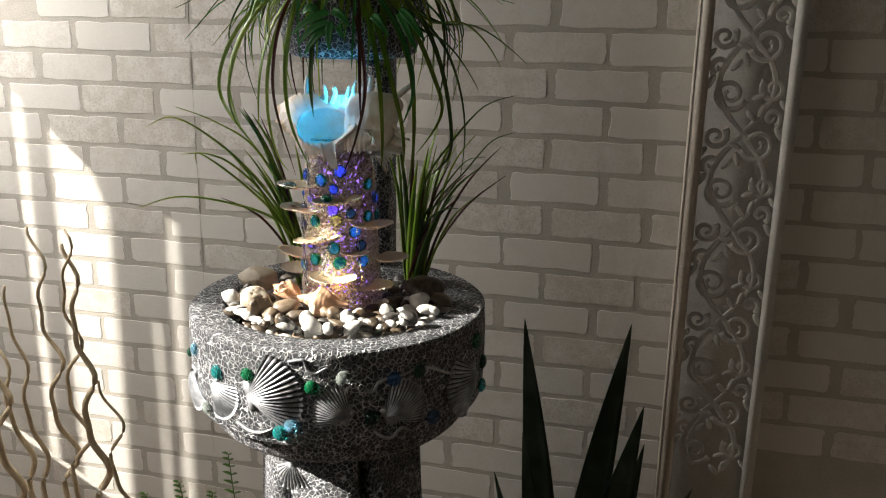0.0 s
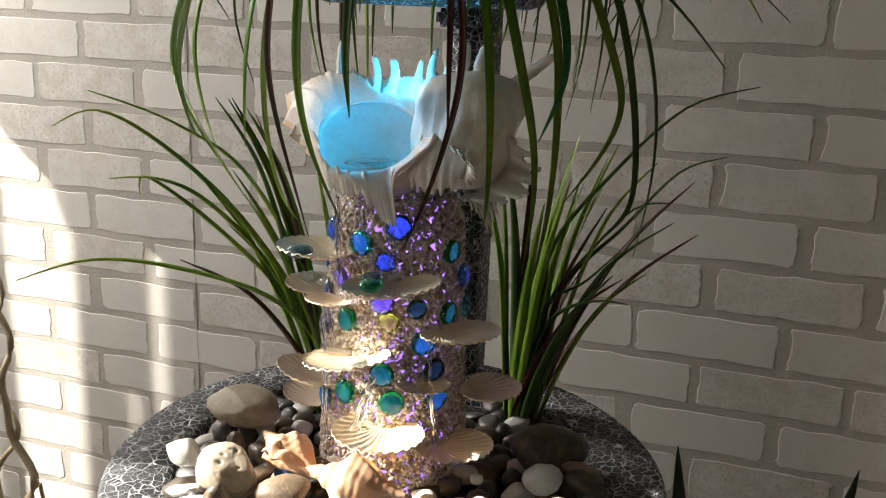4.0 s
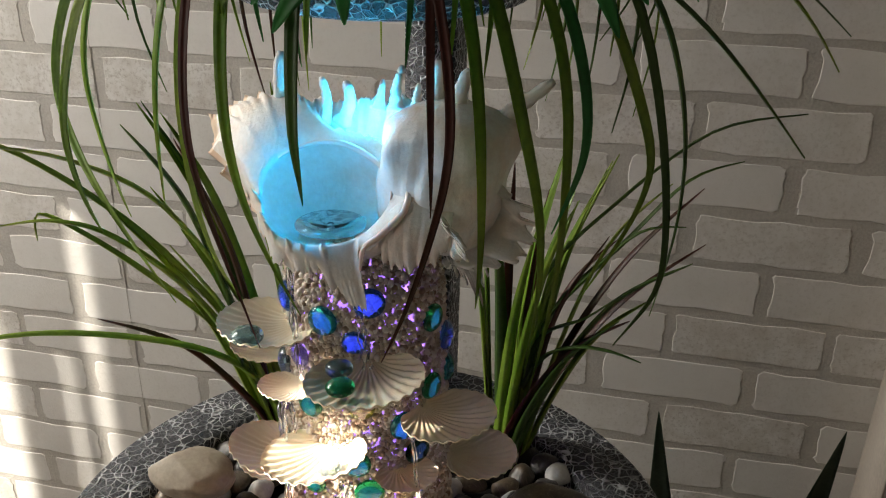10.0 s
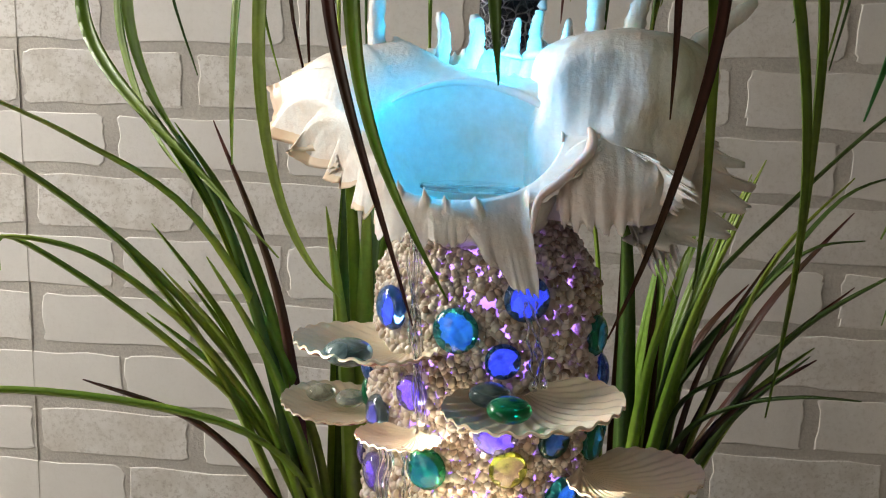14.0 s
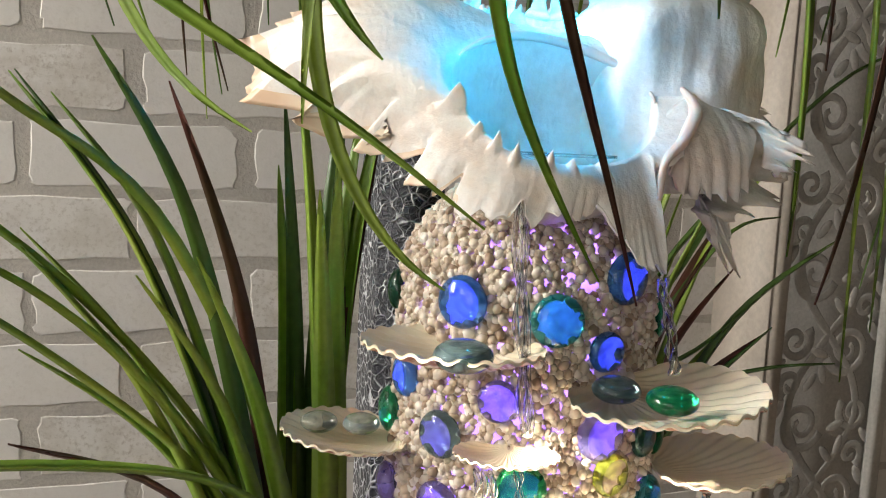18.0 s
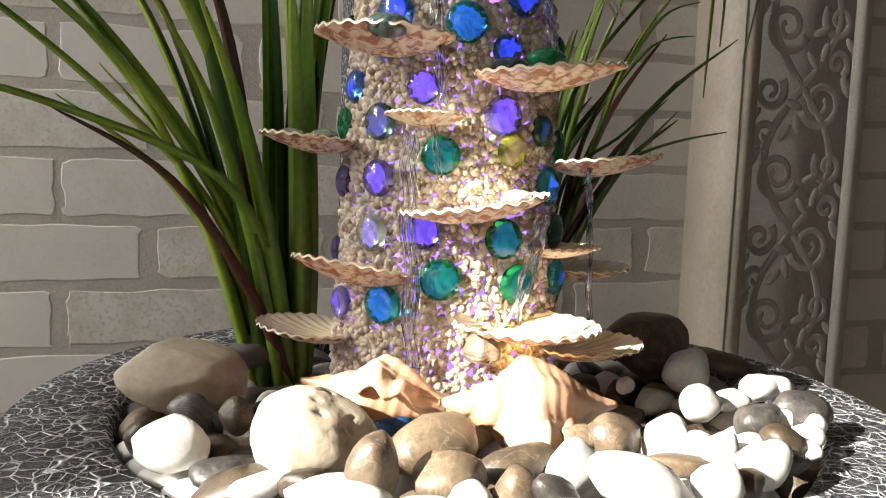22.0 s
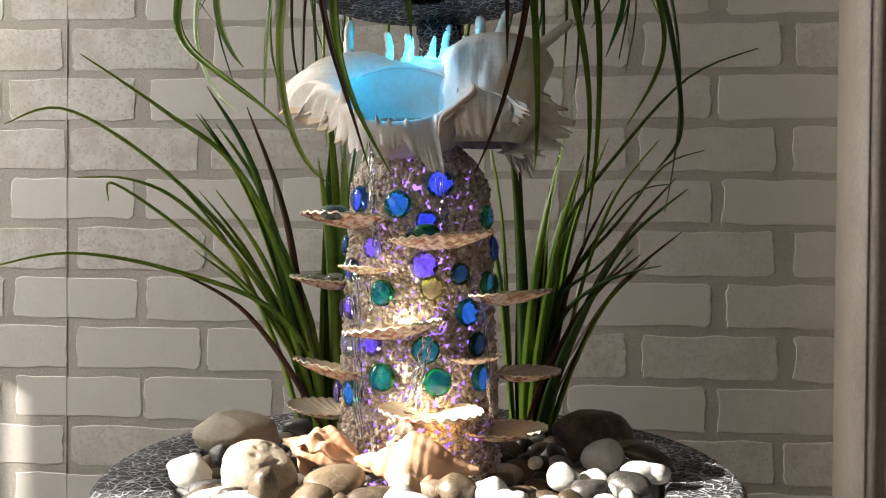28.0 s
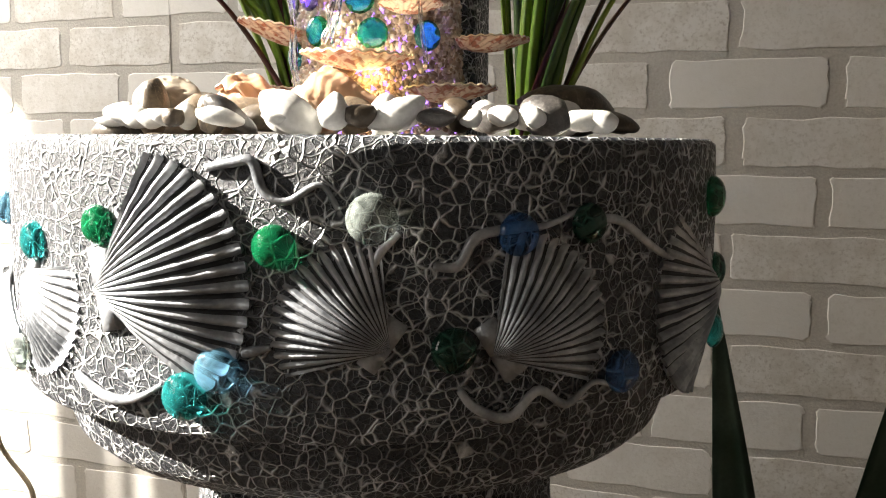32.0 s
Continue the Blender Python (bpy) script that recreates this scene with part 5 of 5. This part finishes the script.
for keys in (((0.10, 0.10, 0.88), (0.115, 0.090, 0.971), (0.163, 0.074, 1.043), (0.217, 0.057, 1.103), (0.269, 0.041, 1.124)), ((0.105, 0.115, 0.85), (0.123, 0.123, 0.926), (0.170, 0.135, 0.983), (0.214, 0.146, 1.037), (0.253, 0.157, 1.053)),
             ((0.10, 0.10, 0.85), (0.119, 0.084, 0.902), (0.142, 0.063, 0.927), (0.167, 0.041, 0.941), (0.190, 0.020, 0.948)), ((0.10, 0.11, 0.85), (0.111, 0.107, 0.911), (0.146, 0.105, 0.966), (0.181, 0.102, 1.009), (0.213, 0.100, 1.018)),
             ((0.105, 0.10, 0.86), (0.115, 0.091, 0.916), (0.148, 0.076, 0.946), (0.177, 0.060, 0.982))):
    far_leaf(right, RIGHT_FOOT, (RIGHT_FOOT,) + keys, 0.0038, GRASS_DARK)

# the hanging plant in the upper planter
TOP = Vector((UX, UY, 1.249))
hanging = thing("hanging_plant", "hanging grass plant with long arching leaves in the upper planter", "hanging plant", m=Matrix.Translation(TOP))
rh = random.Random(21)
up = lambda h: Vector((0, 0, h))  # noqa: E731
# leaves that arch over the back and the sides and hang down
for k in range(34):
    a = radians(-14 + 208 * (k + rh.uniform(-0.3, 0.3)) / 34)
    out = Vector((math.cos(a), math.sin(a), 0))
    reach, drop, z_top = rh.uniform(0.11, 0.20), rh.uniform(0.05, 0.19), rh.uniform(0.03, 0.075)
    side = Vector((-out.y, out.x, 0)) * rh.uniform(-0.03, 0.03)
    keys = [out * 0.03, out * reach * 0.45 + up(z_top * 0.9), out * reach * 0.8 + side * 0.3 + up(z_top * 0.8), out * reach + side * 0.6 + up(-drop * 0.15), out * reach * 1.04 + side * 0.9 + up(-drop * 0.6), out * reach * rh.uniform(0.9, 1.02) + side + up(-drop)]
    blade("leaf", keys, rh.uniform(0.0026, 0.0038), rh.choice((GRASS, GRASS_DARK, GRASS_DARK, GRASS_RED)), hanging, n=24)
# stiff leaves that spread outward like a fan, a few of them far
for k in range(30):
    a = radians(rh.uniform(-70, 40) if k % 2 else rh.uniform(150, 240))
    out = Vector((math.cos(a), math.sin(a), 0))
    reach, rise, fall = rh.uniform(0.16, 0.27), rh.uniform(0.02, 0.06), rh.uniform(-0.02, 0.09)
    keys = [out * 0.03, out * reach * 0.4 + up(rise), out * reach * 0.75 + up(rise * 0.9 - fall * 0.35), out * reach + up(rise * 0.5 - fall)]
    blade("leaf", keys, rh.uniform(0.0026, 0.0040), rh.choice((GRASS, GRASS, GRASS_DARK, PALM)), hanging, n=18)


def fall(material, *low):
    """A leaf that rises from the planter, arches over and falls through the places given."""
    low = [Vector(q) - TOP for q in low]
    over = Vector((low[0].x * 0.50, min(low[0].y * 0.75, -0.10), 0)) if abs(low[0].x) > 0.08 else Vector((low[0].x * 0.8, low[0].y * 0.72, 0))
    pts = curve_points([over * 0.15, over * 0.6 + up(0.04), over + up(0.024), over.lerp(Vector((low[0].x, low[0].y, 0)), 0.72) + up(-0.032)] + low, 44)
    for _ in range(26):
        pts = pts[:1] + [(p + q * 2 + r) / 4 for p, q, r in zip(pts, pts[1:], pts[2:])] + pts[-1:]
    blade("leaf", pts, 0.0027 if material is GRASS_RED else 0.0044, material, hanging, n=36)


fall(GRASS, (-0.180, -0.044, 1.146), (-0.180, -0.045, 1.120), (-0.155, -0.070, 1.094), (-0.112, -0.105, 1.071), (-0.069, -0.124, 1.035))
fall(GRASS, (-0.171, -0.030, 1.147), (-0.170, -0.028, 1.112), (-0.148, -0.048, 1.072), (-0.125, -0.070, 1.058))
fall(GRASS, (-0.122, -0.122, 1.140), (-0.123, -0.121, 1.115), (-0.112, -0.128, 1.089), (-0.101, -0.133, 1.077))
fall(GRASS, (-0.102, -0.064, 1.145), (-0.107, -0.060, 1.095), (-0.108, -0.059, 1.061))
fall(GRASS, (-0.103, -0.036, 1.147), (-0.104, -0.036, 1.094), (-0.094, -0.044, 1.046), (-0.075, -0.056, 1.016), (-0.059, -0.064, 1.007))
fall(GRASS_RED, (-0.058, -0.117, 1.141), (-0.052, -0.119, 1.114), (-0.045, -0.121, 1.084), (-0.033, -0.123, 1.052), (-0.021, -0.124, 1.013))
fall(GRASS, (-0.056, -0.076, 1.144), (-0.052, -0.077, 1.097), (-0.038, -0.081, 1.057), (-0.012, -0.085, 1.013))
fall(GRASS_DARK, (0.001, -0.115, 1.141), (0.003, -0.115, 1.121), (0.005, -0.115, 1.097))
fall(GRASS_RED, (0.066, -0.091, 1.143), (0.067, -0.091, 1.116), (0.067, -0.091, 1.087))
fall(GRASS_RED, (0.083, -0.106, 1.142), (0.078, -0.108, 1.112), (0.070, -0.111, 1.075), (0.058, -0.116, 1.035), (0.047, -0.119, 1.011))
fall(GRASS, (0.085, -0.058, 1.146), (0.088, -0.056, 1.088), (0.089, -0.056, 1.040), (0.087, -0.057, 1.017))
fall(GRASS, (0.108, -0.079, 1.144), (0.119, -0.070, 1.108), (0.125, -0.066, 1.067), (0.125, -0.065, 1.027), (0.120, -0.070, 0.988))
fall(GRASS, (0.133, -0.043, 1.147), (0.132, -0.044, 1.101), (0.134, -0.041, 1.052), (0.129, -0.047, 1.002), (0.122, -0.055, 0.963))
fall(PALM, (0.147, -0.086, 1.144), (0.141, -0.091, 1.115), (0.132, -0.099, 1.089))
fall(GRASS, (0.168, -0.064, 1.146), (0.182, -0.044, 1.114), (0.171, -0.059, 1.080), (0.148, -0.085, 1.046))
fall(GRASS_DARK, (0.150, -0.010, 1.215), (0.198, -0.054, 1.191), (0.243, -0.107, 1.143))
fall(GRASS_DARK, (0.186, -0.020, 1.170), (0.205, 0.004, 1.080), (0.191, 0.010, 0.990))
fall(GRASS, (0.180, 0.010, 1.240), (0.236, -0.034, 1.208), (0.262, -0.050, 1.170))
fall(GRASS_DARK, (0.190, 0.030, 1.235), (0.245, 0.040, 1.205), (0.284, 0.042, 1.171))
fall(GRASS_DARK, (0.194, -0.043, 1.060), (0.187, -0.055, 1.036), (0.169, -0.077, 1.016))
for k in range(30):
    a = radians(200 + 140 * (k + rh.uniform(-0.4, 0.4)) / 30)
    out = Vector((math.cos(a), math.sin(a), 0))
    reach, drop, z_top = rh.uniform(0.128, 0.18), rh.uniform(0.0, 0.10), rh.uniform(0.012, 0.04)
    side = Vector((-out.y, out.x, 0)) * rh.uniform(-0.03, 0.03)
    blade("leaf", [out * 0.03, out * reach * 0.4 + up(z_top + 0.015), out * reach * 0.85 + side * 0.5 + up(z_top * 0.7 + 0.012), out * reach + side + up(-drop * 0.4), out * reach * 0.98 + side * 1.2 + up(-drop)], rh.uniform(0.0030, 0.0042), rh.choice((GRASS, GRASS, GRASS, PALM)), hanging, n=22)
# broad palm leaflets that droop in front of the planter and beside it
for tip, foot in (((-0.028, -0.108, 1.21), (0.028, -0.108, 1.241)), ((-0.019, -0.108, 1.196), (0.027, -0.108, 1.229)), ((-0.009, -0.108, 1.183), (0.027, -0.108, 1.22)), ((0.028, -0.108, 1.189), (0.032, -0.108, 1.229)), ((0.049, -0.108, 1.207), (0.04, -0.108, 1.224)), ((0.06, -0.108, 1.223), (0.033, -0.108, 1.244)), ((-0.011, -0.108, 1.238), (0.011, -0.108, 1.244)), ((0.115, -0.108, 1.212), (0.091, -0.108, 1.238)), ((0.156, -0.108, 1.191), (0.129, -0.108, 1.242)), ((0.167, -0.108, 1.206), (0.131, -0.108, 1.248))):
    foot, tip = Vector(foot) - TOP, Vector(tip) - TOP
    way = tip - foot
    blade("palm_leaflet", [foot, foot + way * 0.35 + Vector((0, -0.004, 0.005)), foot + way * 0.7 + Vector((0, -0.004, 0.004)), tip], 0.0060, PALM, hanging, 0.2, across=way.cross(Vector((0.15, -1, 0.25))).normalized())
blade("palm_stem", [Vector((0.03, -0.04, 0.02)), Vector((0.032, -0.12, 0.030)), Vector((0.026, -0.176, 0.002)), Vector((0.022, -0.181, -0.035))], 0.0022, PALM, hanging)

# ---- willow, snake plant and fern by the wall ----
def willow_branch(x, y, top, seed, r=0.008, lean=0.0):
    rw = random.Random(seed)
    ph, amp, n = rw.uniform(0, 6), rw.uniform(0.010, 0.020), 60
    pts = []
    for k in range(n):
        f = k / (n - 1)
        z = (top - FLOOR_Z) * f
        pts.append((lean * (1 - f) + amp * math.sin(ph + z * 27) + 0.5 * amp * math.sin(ph * 2 + z * 51), amp * 0.6 * math.cos(ph + z * 23), z))
    solid("willow_branch", tube(bmesh.new(), pts, [r * (1 - 0.62 * k / (n - 1)) for k in range(n)], 9), WILLOW, "pale twisted willow branch standing by the wall", "branch", "willow branches", m=pose(x, y, FLOOR_Z))


for x, y, top, seed, r, lean in ((-0.905, 0.38, 0.745, 1, 0.009, 0.06), (-0.822, 0.38, 0.748, 2, 0.008, -0.03), (-0.81, 0.37, 0.715, 3, 0.012, 0.06), (-1.00, 0.38, 0.60, 4, 0.009, 0.10), (-1.04, 0.36, 0.53, 5, 0.013, 0.02), (-0.76, 0.39, 0.38, 6, 0.008, 0.08), (-1.06, 0.40, 0.42, 7, 0.011, 0.12)):
    willow_branch(x, y, top, seed, r, lean)

snake = thing("snake_plant", "dark green snake plant with stiff pointed leaves", "potted plant", m=pose(0.37, 0.436, FLOOR_Z))


def sword(tip, foot, width):
    tip, foot = Vector(tip) - Vector((0.37, 0.436, FLOOR_Z)), Vector((foot[0] - 0.37, foot[1] - 0.46 + 0.0, 0))
    mid = (tip + foot) / 2 + Vector(((tip.x - foot.x) * -0.18, 0, 0))
    bm, rows = bmesh.new(), []
    for k, p in enumerate(curve_points([foot, mid, tip], 26)):
        f = k / 25
        w = width * (0.62 + 0.38 * math.sin(math.pi * min(1, f * 1.1))) * (1 - max(0, (f - 0.55) / 0.45) ** 1.7) + 0.0005
        rows.append([bm.verts.new(p + Vector((s * w, c * w, 0))) for s, c in ((-1, -0.25), (-0.5, 0.03), (0, 0.1), (0.5, 0.03), (1, -0.25), (0.5, 0.14), (0, 0.24), (-0.5, 0.14))])
    grid_faces(bm, rows, True)
    part("leaf", bm, SNAKE, snake)


for tip, foot, width in (((0.240, 0.436, 0.627), (0.325, 0.436), 0.028), ((0.459, 0.436, 0.637), (0.365, 0.456), 0.030), ((0.497, 0.416, 0.469), (0.395, 0.426), 0.031), ((0.504, 0.446, 0.369), (0.425, 0.446), 0.022), ((0.187, 0.436, 0.26), (0.295, 0.446), 0.016), ((0.609, 0.436, 0.286), (0.445, 0.436), 0.02), ((0.25, 0.41, 0.38), (0.32, 0.416), 0.022)):
    sword(tip, foot, width * 1.22)


def fern(tip, foot):
    plant = thing("fern_frond", "small green fern frond with toothed leaflets", "fern", "fern fronds", m=pose(*foot))
    spine_pts = curve_points([(0, 0, 0), ((tip[0] - foot[0]) * 0.3, (tip[1] - foot[1]) * 0.3, (tip[2] - foot[2]) * 0.6), tuple(t - f for t, f in zip(tip, foot))], 22)
    part("stem", tube(bmesh.new(), spine_pts, 0.0012, 6), FERN, plant)
    for k in range(9, 22):
        for side in (-1, 1):
            ln = 0.044 * (1.15 - k / 24)
            p = spine_pts[k]
            blade("leaflet", [p, p + Vector((side * ln * 0.5, -0.004, ln * 0.30)), p + Vector((side * ln, -0.006, ln * 0.45))], 0.0062, FERN, plant, 0.2, 8)


fern((-0.378, 0.28, 0.300), (-0.35, 0.28, FLOOR_Z))
fern((-0.505, 0.28, 0.21), (-0.47, 0.30, FLOOR_Z))
fern((-0.595, 0.28, 0.165), (-0.49, 0.31, FLOOR_Z))
fern((-0.445, 0.32, 0.17), (-0.46, 0.32, FLOOR_Z))

# ---- the wall's bricks ----
def brick_mesh(rng):
    bm = bmesh.new()
    w, h = (PITCH - rng.uniform(0.010, 0.017)) / 2, (COURSE - rng.uniform(0.008, 0.012)) / 2
    outline = []
    for sx, sz in ((-1, -1), (1, -1), (1, 1), (-1, 1)):
        c = rng.uniform(0.003, 0.010)
        corner = [(sx * (w - c), sz * h), (sx * (w - c * 0.3), sz * (h - c * 0.3)), (sx * w, sz * (h - c))]
        outline += corner if sx * sz < 0 else corner[::-1]
        nx, nz = {(-1, -1): (1, -1), (1, -1): (1, 1), (1, 1): (-1, 1), (-1, 1): (-1, -1)}[(sx, sz)]
        for f in (0.22, 0.45, 0.62, 0.82):
            outline.append((sx * w * (1 - f) + nx * w * f, sz * h * (1 - f) + nz * h * f))
    outline = [(x + rng.uniform(-0.0026, 0.0026), z + rng.uniform(-0.0022, 0.0022)) for x, z in outline]
    front = [bm.verts.new((x * 0.972, 0.0016, z * 0.925)) for x, z in outline]
    back = [bm.verts.new((x, 0.003, z)) for x, z in outline]
    bm.faces.new(front)
    grid_faces(bm, [back, front], True)
    return finish(bm, BRICK, False)


rng = random.Random(7)
BRICKS = [brick_mesh(rng) for _ in range(14)]
for k in range(-13, 9):
    z = JOINT_Z + (k + 0.5) * COURSE
    for i in range(-5, 9):
        x = JOINT_X + (i + (0.5 if k % 2 else 1.04) + rng.uniform(-0.03, 0.03)) * PITCH
        if (-1.35 if k < 7 else -1.0) < x < 1.2 and not (k < -5 and x > 0.6) and not PX0 + 0.085 < x < PX1 - 0.085:
            part("brick", rng.choice(BRICKS), None, wall_back, m=pose(x, WALL_Y, z))
seam = bmesh.new()
box(seam, -0.6004, WALL_Y + 0.0013, 0.1, -0.5996, WALL_Y + 0.003, 1.5)
part("paper_seam", seam, MORTAR, wall_back, "thin vertical seam in the wall covering", smooth=False)
